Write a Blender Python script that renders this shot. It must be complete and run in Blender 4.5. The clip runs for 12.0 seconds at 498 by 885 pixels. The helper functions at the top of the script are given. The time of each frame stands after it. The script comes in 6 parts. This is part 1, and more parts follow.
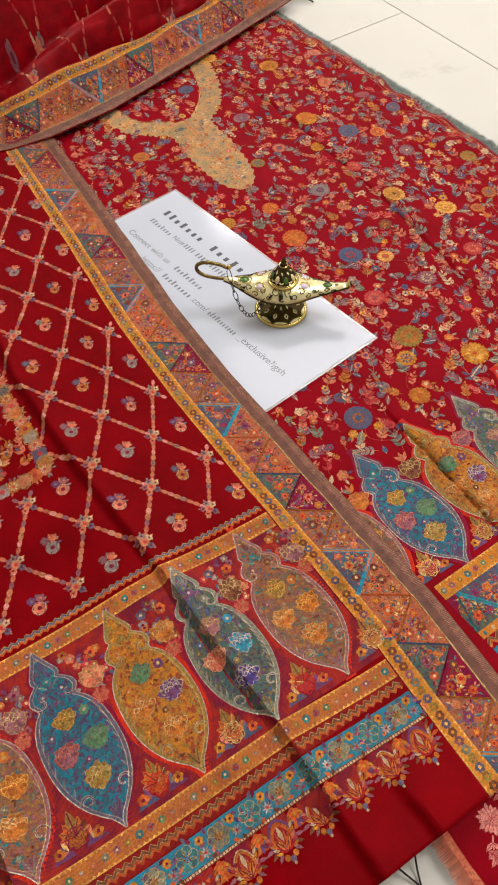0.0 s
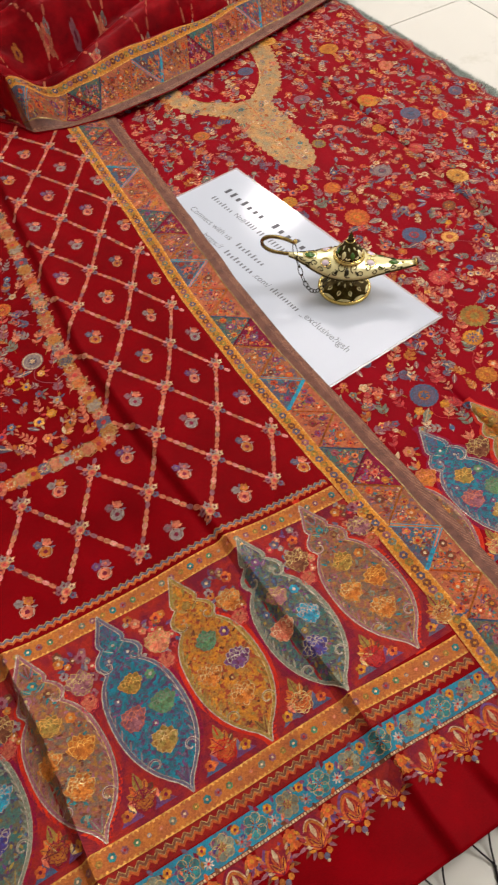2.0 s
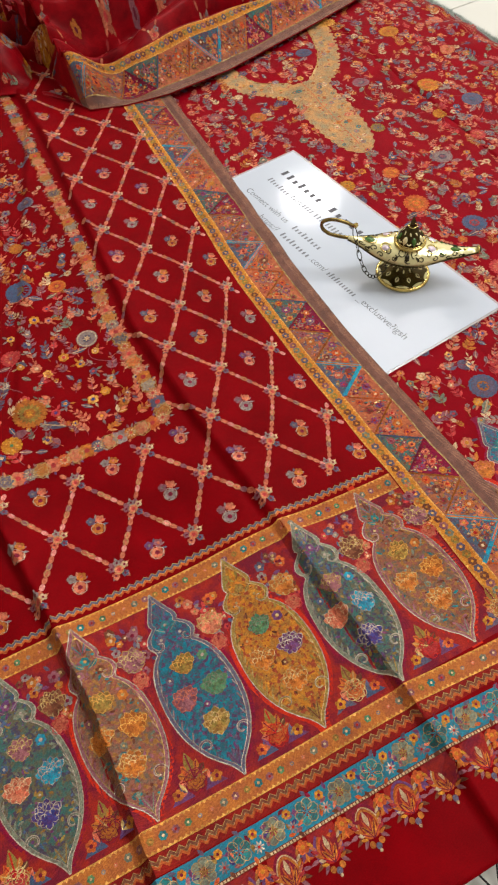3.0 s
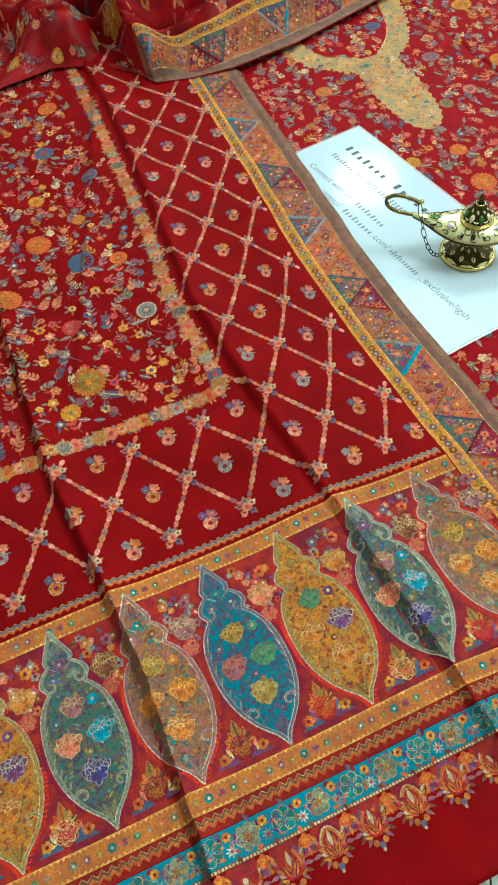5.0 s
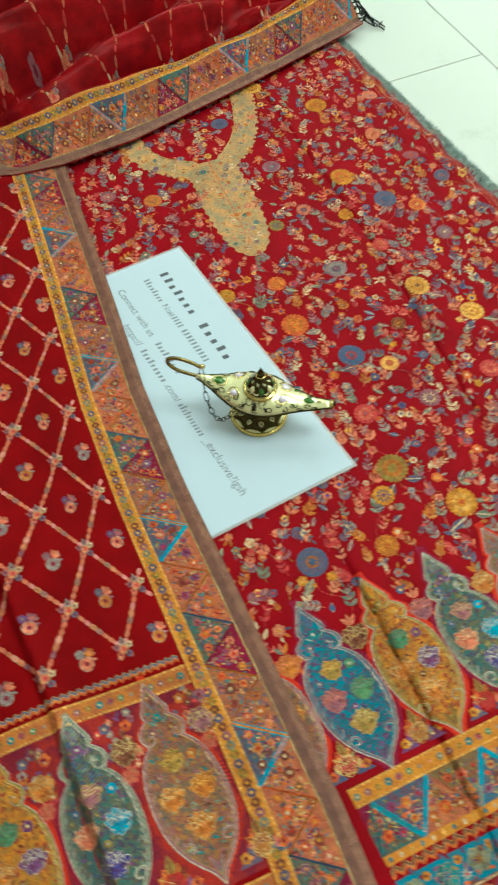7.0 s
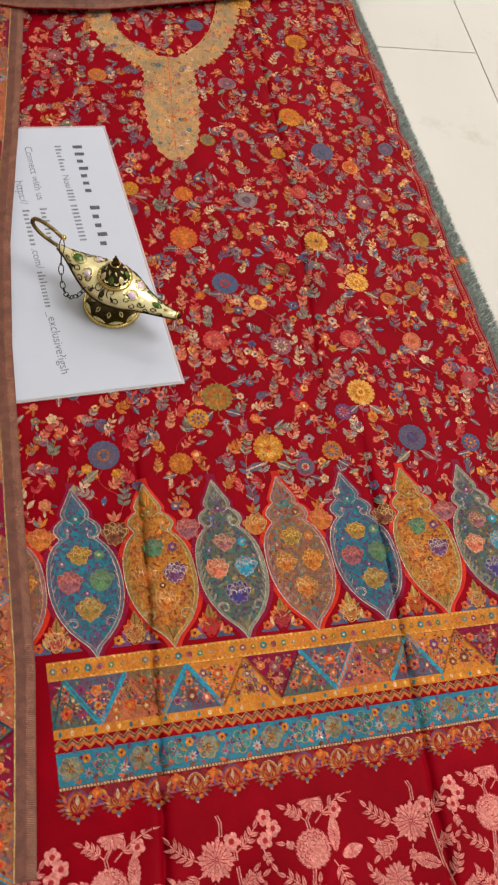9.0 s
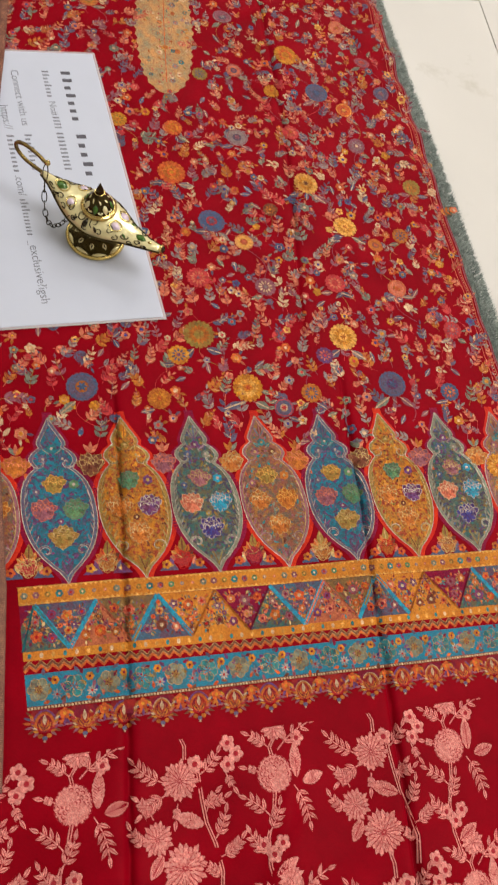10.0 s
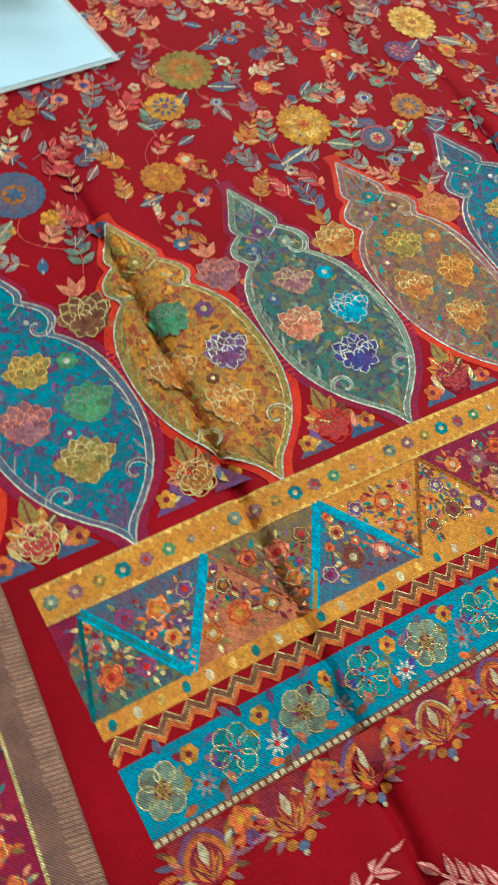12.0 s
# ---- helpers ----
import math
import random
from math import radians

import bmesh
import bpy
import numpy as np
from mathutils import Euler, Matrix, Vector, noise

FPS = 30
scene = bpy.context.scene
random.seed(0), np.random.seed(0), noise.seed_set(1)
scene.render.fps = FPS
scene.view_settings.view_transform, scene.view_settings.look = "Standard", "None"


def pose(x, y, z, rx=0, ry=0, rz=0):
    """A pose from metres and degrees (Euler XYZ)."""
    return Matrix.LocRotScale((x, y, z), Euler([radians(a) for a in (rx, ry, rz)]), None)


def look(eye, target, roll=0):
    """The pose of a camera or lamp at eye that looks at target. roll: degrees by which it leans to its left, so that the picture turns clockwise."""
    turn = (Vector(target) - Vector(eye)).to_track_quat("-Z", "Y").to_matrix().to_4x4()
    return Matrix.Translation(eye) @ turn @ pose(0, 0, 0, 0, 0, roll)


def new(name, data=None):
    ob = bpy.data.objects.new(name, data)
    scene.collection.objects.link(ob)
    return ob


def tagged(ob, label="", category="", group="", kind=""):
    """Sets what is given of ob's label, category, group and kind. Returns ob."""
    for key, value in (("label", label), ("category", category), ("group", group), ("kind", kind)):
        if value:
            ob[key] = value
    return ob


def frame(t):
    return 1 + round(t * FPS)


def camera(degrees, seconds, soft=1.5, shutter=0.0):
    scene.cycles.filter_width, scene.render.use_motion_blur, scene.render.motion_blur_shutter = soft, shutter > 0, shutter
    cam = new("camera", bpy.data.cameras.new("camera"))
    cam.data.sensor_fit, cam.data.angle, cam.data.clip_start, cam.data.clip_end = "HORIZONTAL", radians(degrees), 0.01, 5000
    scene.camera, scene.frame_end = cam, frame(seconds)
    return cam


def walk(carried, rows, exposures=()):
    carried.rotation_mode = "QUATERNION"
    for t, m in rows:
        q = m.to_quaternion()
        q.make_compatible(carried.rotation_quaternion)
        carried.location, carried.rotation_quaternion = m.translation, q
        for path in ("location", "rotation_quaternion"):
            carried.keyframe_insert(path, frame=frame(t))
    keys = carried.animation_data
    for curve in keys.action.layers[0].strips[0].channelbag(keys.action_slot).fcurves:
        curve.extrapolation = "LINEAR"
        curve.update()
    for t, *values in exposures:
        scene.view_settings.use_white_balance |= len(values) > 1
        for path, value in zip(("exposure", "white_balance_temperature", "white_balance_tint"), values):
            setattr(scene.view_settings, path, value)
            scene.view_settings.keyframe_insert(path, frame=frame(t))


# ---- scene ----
cam = camera(38.0, 12.0, 2.1, 0.4)
PATH = [
    (0, (-0.355, -0.301, 0.496), (0.22, 0.648, -1.168), -1.6),
    (0.5, (-0.356, -0.306, 0.493), (0.226, 0.662, -1.157), -2.0),
    (1, (-0.36, -0.307, 0.493), (0.221, 0.665, -1.155), -1.8),
    (1.5, (-0.373, -0.303, 0.488), (0.193, 0.675, -1.162), -1.8),
    (2, (-0.393, -0.298, 0.479), (0.133, 0.69, -1.179), -2.7),
    (2.5, (-0.408, -0.293, 0.476), (0.086, 0.701, -1.188), -3.0),
    (3, (-0.415, -0.287, 0.472), (0.043, 0.712, -1.198), -3.4),
    (3.5, (-0.419, -0.287, 0.473), (-0.002, 0.719, -1.205), -4.4),
    (5.5, (-0.426, -0.289, 0.462), (-0.103, 0.725, -1.232), -6.9),
    (6, (-0.362, -0.26, 0.44), (-0.016, 0.726, -1.265), -5.6),
    (6.2, (-0.322, -0.243, 0.449), (0.012, 0.729, -1.266), -6.1),
    (6.5, (-0.289, -0.216, 0.474), (0.103, 0.725, -1.246), -1.9),
    (6.8, (-0.224, -0.203, 0.519), (0.111, 0.715, -1.226), -4.4),
    (7, (-0.213, -0.213, 0.517), (0.172, 0.723, -1.208), -0.3),
    (7.5, (-0.159, -0.238, 0.524), (0.26, 0.667, -1.209), 6.2),
    (9.5, (-0.114, -0.288, 0.511), (0.379, 0.483, -1.267), 28.9),
    (10, (-0.11, -0.298, 0.507), (0.393, 0.421, -1.29), 31.3),
    (10.5, (-0.095, -0.309, 0.451), (0.425, 0.378, -1.354), 31.3),
    (10.7, (-0.095, -0.303, 0.397), (0.424, 0.39, -1.406), 29.5),
    (11, (-0.105, -0.288, 0.31), (0.437, 0.363, -1.502), 29.4),
    (11.5, (-0.122, -0.278, 0.23), (0.45, 0.388, -1.568), 23.1),
    (12, (-0.133, -0.265, 0.218), (0.484, 0.434, -1.551), 16.6),
]
LIGHT = [(0.0, -0.18, 6500, 14), (2.5, -0.16, 6500, 14), (3.5, -0.08, 6000, 0), (5.5, 0.18, 5050, -26), (6.5, 0.12, 4950, -26), (7.0, -0.06, 5600, -22), (7.6, -0.2, 6500, -8),
         (9.3, -0.32, 6500, 15), (10.5, -0.28, 6500, 14), (11.2, -0.13, 6050, -2), (12.0, 0.06, 4900, -24)]
walk(cam, [(t, look(eye, target, roll)) for t, eye, target, roll in PATH], LIGHT)

# ---- light: a closed white room with unseen round ceiling lamps, most added as fill ----
world = bpy.data.worlds.new("room_air")
scene.world = world
world.use_nodes = True
world.node_tree.nodes["Background"].inputs[0].default_value = (0.9, 0.95, 1.0, 1)
world.node_tree.nodes["Background"].inputs[1].default_value = 0.05
CEIL = 2.6
# place, width and power of each lamp; the first follows the card's glare, the wide ones are added soft fill
LAMPS = [(1.62, 3.0, 0.36, 32.0), (1.3, 1.8, 0.9, 36.0), (1.2, 0.0, 1.2, 56.0), (-1.3, 2.7, 1.2, 22.0), (1.5, -0.9, 1.0, 12.0)]
for lx, ly, wide, watt in LAMPS:
    ld = bpy.data.lights.new("ceiling_glow", "AREA")
    ld.shape, ld.size, ld.energy, ld.color = "DISK", wide, watt, (1.0, 0.97, 0.93)
    lo = new("ceiling_glow", ld)
    lo.matrix_world = pose(lx, ly, CEIL - 0.035)


# ---- materials ----
def lin(r, g, b):
    return tuple(((c / 255) / 12.92 if c < 10.3 else ((c / 255 + 0.055) / 1.055) ** 2.4) for c in (r, g, b))


MATS = {}


def node_setup(name):
    m = bpy.data.materials.new(name)
    m.use_nodes = True
    nt = m.node_tree
    return m, nt, nt.nodes["Principled BSDF"]


def mixc(nt, fac, a, b, mode="MIX"):
    n = nt.nodes.new("ShaderNodeMix")
    n.data_type, n.blend_type = "RGBA", mode
    for key, v in ((0, fac), (6, a), (7, b)):
        if isinstance(v, (int, float)):
            n.inputs[key].default_value = v
        elif isinstance(v, tuple):
            n.inputs[key].default_value = (*v, 1)
        else:
            nt.links.new(v, n.inputs[key])
    return n.outputs[2]


def noise_tex(nt, coord, scale, detail=3, rough=0.55):
    n = nt.nodes.new("ShaderNodeTexNoise")
    n.inputs["Scale"].default_value, n.inputs["Detail"].default_value, n.inputs["Roughness"].default_value = scale, detail, rough
    nt.links.new(coord, n.inputs["Vector"])
    return n.outputs["Fac"]


def ramp(nt, fac, lo, hi):
    n = nt.nodes.new("ShaderNodeMapRange")
    nt.links.new(fac, n.inputs[0])
    n.inputs[1].default_value, n.inputs[2].default_value = lo, hi
    return n.outputs[0]


def thread(name, rgb, second=None, mottle=140.0, amount=1.0, vary=0.5, rough=0.55, relief=0.5, ground=None, sheen=0.0, spec=0.12, weft=0.0, grain=1.0, metal=0.0, third=None):
    """Woven silk thread: base tone, patches of a second tone, fine twill relief, a tone of its own for each stitch."""
    m, nt, p = node_setup(name)
    co = nt.nodes.new("ShaderNodeTexCoord").outputs["Object"]
    base = lin(*rgb)
    col = base
    if second:
        f = ramp(nt, noise_tex(nt, co, mottle, 3, 0.6), 0.5 - 0.11 / amount, 0.5 + 0.11 / amount)
        col = mixc(nt, f, base, lin(*second))
    if third:
        col = mixc(nt, ramp(nt, noise_tex(nt, co, mottle * 1.6, 2, 0.5), 0.53, 0.60), col, lin(*third))
    isl = nt.nodes.new("ShaderNodeNewGeometry").outputs["Random Per Island"]
    dark = tuple(c * (1 - 0.55 * vary) for c in (1, 1, 1))
    light = tuple(1 + 0.45 * vary for c in (1, 1, 1))
    col = mixc(nt, 1.0, col, mixc(nt, isl, dark, light), "MULTIPLY")
    fine = noise_tex(nt, co, 1300, 2, 0.6)
    wv = nt.nodes.new("ShaderNodeTexWave")
    wv.wave_type, wv.bands_direction = "BANDS", "DIAGONAL"
    wv.inputs["Scale"].default_value, wv.inputs["Distortion"].default_value = 760, 1.6
    nt.links.new(co, wv.inputs["Vector"])
    col = mixc(nt, 1.0, col, mixc(nt, wv.outputs["Fac"], (1 - 0.2 * grain,) * 3, (1 + 0.18 * grain,) * 3), "MULTIPLY")
    col = mixc(nt, 1.0, col, mixc(nt, ramp(nt, fine, 0.3, 0.7), (1 - 0.28 * grain,) * 3, (1 + 0.22 * grain,) * 3), "MULTIPLY")
    wide = noise_tex(nt, co, 22, 2, 0.5)
    col = mixc(nt, 1.0, col, mixc(nt, ramp(nt, wide, 0.3, 0.7), (0.9, 0.9, 0.9), (1.08, 1.08, 1.08)), "MULTIPLY")
    if weft:
        f = ramp(nt, noise_tex(nt, co, 640, 2, 0.6), 0.44, 0.66)
        k = nt.nodes.new("ShaderNodeMath")
        k.operation = "MULTIPLY"
        k.inputs[1].default_value = weft
        nt.links.new(f, k.inputs[0])
        col = mixc(nt, k.outputs[0], col, lin(*(ground or (88, 14, 20))))
    nt.links.new(col, p.inputs["Base Color"])
    add = nt.nodes.new("ShaderNodeMath")
    add.operation = "ADD"
    nt.links.new(wv.outputs["Fac"], add.inputs[0])
    nt.links.new(fine, add.inputs[1])
    bp = nt.nodes.new("ShaderNodeBump")
    bp.inputs["Strength"].default_value, bp.inputs["Distance"].default_value = relief, 0.00022
    nt.links.new(add.outputs[0], bp.inputs["Height"])
    nt.links.new(bp.outputs[0], p.inputs["Normal"])
    p.inputs["Roughness"].default_value = rough
    p.inputs["Specular IOR Level"].default_value = spec
    p.inputs["Sheen Weight"].default_value = sheen
    p.inputs["Metallic"].default_value = metal
    MATS[name] = m
    return m


thread("red_silk", (122, 0, 8), (106, 0, 6), 34, 0.6, 0.0, 0.6, 0.12, spec=0.03, grain=0.45)
thread("shirt_red", (134, 0, 18), (120, 0, 15), 34, 0.6, 0.0, 0.55, 0.15, spec=0.035, grain=0.45)
# the shawl's heaped end: red raised to put the light on its folds into colour
thread("sheer_red", (152, 4, 18), (106, 0, 10), 40, 0.6, 0.0, 0.4, 0.3, spec=0.1)
for nm, rgb, sec in (
    ("gold", (206, 142, 42), (186, 112, 30)), ("ochre", (190, 112, 40), (172, 96, 36)), ("yellow", (228, 172, 88), (210, 146, 62)),
    ("orange", (206, 104, 44), (190, 80, 36)), ("salmon", (208, 124, 92), (196, 96, 70)), ("cream", (216, 190, 150), (200, 160, 120)),
    ("teal", (34, 128, 130), (40, 104, 110)), ("turquoise", (22, 146, 170), (30, 120, 150)), ("blue", (60, 92, 122), (72, 84, 114)),
    ("slate", (78, 88, 110), (98, 84, 104)), ("green", (66, 124, 92), (92, 128, 84)), ("olive", (138, 122, 56), (150, 110, 50)),
    ("purple", (100, 66, 116), (112, 60, 92)), ("maroon", (126, 22, 54), (110, 18, 40)), ("vermilion", (186, 34, 22), (170, 28, 24)),
    ("brown", (122, 74, 48), (104, 58, 40)), ("grey", (146, 134, 126), (130, 112, 112)), ("mauve", (146, 92, 98), (130, 78, 90)),
    ("rose", (196, 66, 62), (180, 52, 54)), ("navy", (52, 60, 128), (64, 52, 112)), ("sage", (122, 128, 106), (104, 110, 98))):
    thread(nm, rgb, sec, 260, 1.0, 0.5, 0.5, 0.7, weft=0.45)
# metallic threads: pale tone broken by dark weft paints part of their glint
thread("gold_zari", (248, 214, 150), (226, 178, 100), 300, 1.0, 0.6, 0.25, 1.0, spec=0.6, weft=0.42, metal=0.5, ground=(120, 70, 40))
thread("silver_zari", (240, 222, 200), (206, 186, 168), 300, 1.0, 0.6, 0.25, 1.0, spec=0.5, weft=0.42, metal=0.5, ground=(110, 80, 74))
thread("gold_ground", (204, 132, 42), (190, 114, 36), 90, 1.0, 0.05, 0.48, 0.6, weft=0.3)
thread("orange_ground", (186, 110, 46), (166, 92, 50), 90, 1.0, 0.05, 0.5, 0.6, weft=0.3)
thread("border_orange", (166, 98, 58), (140, 84, 64), 120, 1.0, 0.05, 0.5, 0.6, weft=0.3, third=(112, 84, 92))
thread("fill_blue", (14, 116, 136), (40, 92, 106), 210, 1.1, 0.05, 0.5, 0.6, weft=0.3, third=(78, 62, 92))
thread("fill_ochre", (188, 118, 30), (150, 104, 46), 210, 1.1, 0.05, 0.5, 0.6, weft=0.3, third=(150, 66, 40))
thread("fill_teal", (52, 100, 94), (98, 90, 66), 210, 1.1, 0.05, 0.5, 0.6, weft=0.3, third=(70, 66, 84))
thread("fill_mauve", (142, 82, 64), (106, 92, 76), 210, 1.1, 0.05, 0.5, 0.6, weft=0.3, third=(150, 104, 50))
thread("fill_salmon", (184, 104, 66), (160, 84, 60), 190, 1.1, 0.05, 0.5, 0.6, weft=0.3)
thread("fill_olive", (128, 98, 54), (110, 86, 60), 190, 1.1, 0.05, 0.5, 0.6, weft=0.3)
thread("fill_turquoise", (24, 124, 150), (40, 112, 132), 190, 1.0, 0.05, 0.5, 0.6, weft=0.3)
thread("fill_maroon", (134, 6, 46), (112, 8, 50), 190, 1.0, 0.05, 0.5, 0.6, weft=0.15)
thread("fill_purple", (112, 20, 40), (150, 34, 24), 90, 1.0, 0.05, 0.5, 0.6, weft=0.15)
thread("fill_vermilion", (200, 46, 12), (182, 30, 14), 90, 1.0, 0.05, 0.5, 0.6, weft=0.15)
thread("selvedge_light", (186, 134, 104), (166, 114, 88), 120, 1.0, 0.3, 0.4, 0.6, spec=0.3)
thread("fill_plum", (92, 72, 88), (60, 96, 116), 170, 1.2, 0.05, 0.5, 0.6, weft=0.3)
thread("fill_rust", (134, 20, 10), (116, 12, 12), 90, 1.0, 0.05, 0.5, 0.6)
thread("selvedge_brown", (118, 72, 57), (98, 57, 46), 120, 1.0, 0.1, 0.45, 0.9, spec=0.45)
thread("neck_beige", (204, 152, 94), (150, 140, 108), 95, 0.8, 0.05, 0.5, 0.8, ground=(150, 70, 40), weft=0.5)
thread("pink_weave", (230, 156, 144), (212, 128, 118), 420, 1.0, 0.3, 0.45, 0.9, ground=(176, 40, 48), weft=0.45)
thread("pink_dark", (160, 26, 36), (160, 40, 50), 420, 1.0, 0.2, 0.5, 0.6)
thread("black_thread", (22, 20, 22), (40, 34, 34), 300, 1.0, 0.2, 0.5, 0.5)
thread("rug_grey", (136, 146, 136), (100, 112, 104), 160, 0.8, 0.7, 0.9, 0.4, sheen=0.4)


def plain(name, rgb, rough, metal=0.0, vary=0.06, scale=30.0, bump=0.0, bscale=60.0, spec=0.5, coat=0.0):
    m, nt, p = node_setup(name)
    co = nt.nodes.new("ShaderNodeTexCoord").outputs["Object"]
    f = noise_tex(nt, co, scale, 4, 0.6)
    c = lin(*rgb)
    col = mixc(nt, ramp(nt, f, 0.3, 0.7), tuple(v * (1 - vary) for v in c), tuple(min(1, v * (1 + vary)) for v in c))
    nt.links.new(col, p.inputs["Base Color"])
    p.inputs["Roughness"].default_value, p.inputs["Metallic"].default_value = rough, metal
    p.inputs["Specular IOR Level"].default_value, p.inputs["Coat Weight"].default_value = spec, coat
    if bump:
        bp = nt.nodes.new("ShaderNodeBump")
        bp.inputs["Strength"].default_value, bp.inputs["Distance"].default_value = bump, 0.001
        nt.links.new(noise_tex(nt, co, bscale, 3, 0.5), bp.inputs["Height"])
        nt.links.new(bp.outputs[0], p.inputs["Normal"])
    MATS[name] = m
    return m


plain("tile_white", (198, 197, 190), 0.12, vary=0.02, scale=6, spec=0.5)
m = MATS["tile_white"]
nt = m.node_tree
p = nt.nodes["Principled BSDF"]
co = nt.nodes.new("ShaderNodeTexCoord").outputs["Object"]
vein = ramp(nt, noise_tex(nt, co, 9, 6, 0.7), 0.60, 0.72)
base = p.inputs["Base Color"].links[0].from_socket
nt.links.new(mixc(nt, vein, base, lin(184, 182, 172)), p.inputs["Base Color"])
plain("grout", (170, 165, 155), 0.9, vary=0.1)
plain("wall_paint", (236, 234, 228), 0.8, vary=0.02, scale=3, bump=0.2)
plain("wall_stone", (214, 208, 198), 0.7, vary=0.06, scale=3, bump=0.2)
plain("card_paper", (236, 237, 242), 0.5, vary=0.01, coat=0.0)
plain("lamination", (186, 193, 205), 0.1, vary=0.01, bump=0.12, bscale=14, spec=0.09)
plain("ink", (70, 70, 78), 0.6, vary=0.1)
plain("ink_grey", (112, 114, 122), 0.6, vary=0.1)
plain("brass", (206, 186, 116), 0.16, 1.0, vary=0.2, scale=140, bump=0.3, bscale=400)
plain("dark_brass", (70, 60, 34), 0.2, 0.95, vary=0.35, scale=160, bump=0.4, bscale=300)
plain("enamel_cream", (230, 222, 170), 0.2, 0.45, vary=0.12, scale=200, bump=0.3, bscale=350, spec=0.6)
plain("enamel_green", (58, 96, 30), 0.15, 0.2, vary=0.3, scale=250, spec=0.7)
plain("aged_brass", (122, 106, 62), 0.24, 0.95, vary=0.35, scale=260, bump=0.6, bscale=500)
plain("enamel_lilac", (206, 190, 206), 0.25, 0.1, vary=0.1, scale=200)
plain("enamel_dark", (52, 46, 30), 0.25, 0.5, vary=0.3, scale=250)
m, nt, p = node_setup("clear_film")
p.inputs["Base Color"].default_value, p.inputs["Roughness"].default_value, p.inputs["Alpha"].default_value = (0.75, 0.7, 0.7, 1), 0.1, 0.4
MATS["clear_film"] = m
m, nt, p = node_setup("lamp_glass")
p.inputs["Emission Color"].default_value, p.inputs["Emission Strength"].default_value = (1, 0.97, 0.93, 1), 1.0
MATS["lamp_glass"] = m


# ---- mesh helpers ----
def mesh_object(name, verts, faces, mats, idx=None, parent=None, label="", smooth=True):
    me = bpy.data.meshes.new(name)
    me.from_pydata([tuple(map(float, v)) for v in verts], [], faces)
    for mt in mats:
        me.materials.append(MATS[mt])
    if idx is not None:
        me.polygons.foreach_set("material_index", np.array(idx, dtype=np.int32))
    me.polygons.foreach_set("use_smooth", np.full(len(me.polygons), smooth))
    me.update()
    ob = new(name, me)
    if parent:
        ob.parent = parent
    if label:
        ob["label"] = label
    return ob


def part(name, bm, mat, parent, label="", smooth=True):
    me = bpy.data.meshes.new(name)
    bmesh.ops.recalc_face_normals(bm, faces=bm.faces)
    bm.to_mesh(me)
    bm.free()
    for mt in (mat if isinstance(mat, (list, tuple)) else [mat]):
        me.materials.append(MATS[mt])
    me.polygons.foreach_set("use_smooth", np.full(len(me.polygons), smooth))
    ob = new(name, me)
    ob.parent = parent
    if label:
        ob["label"] = label
    return ob


def empty(name, label, category, kind="", group=""):
    return tagged(new(name), label, category, group, kind)


LIFT = {}


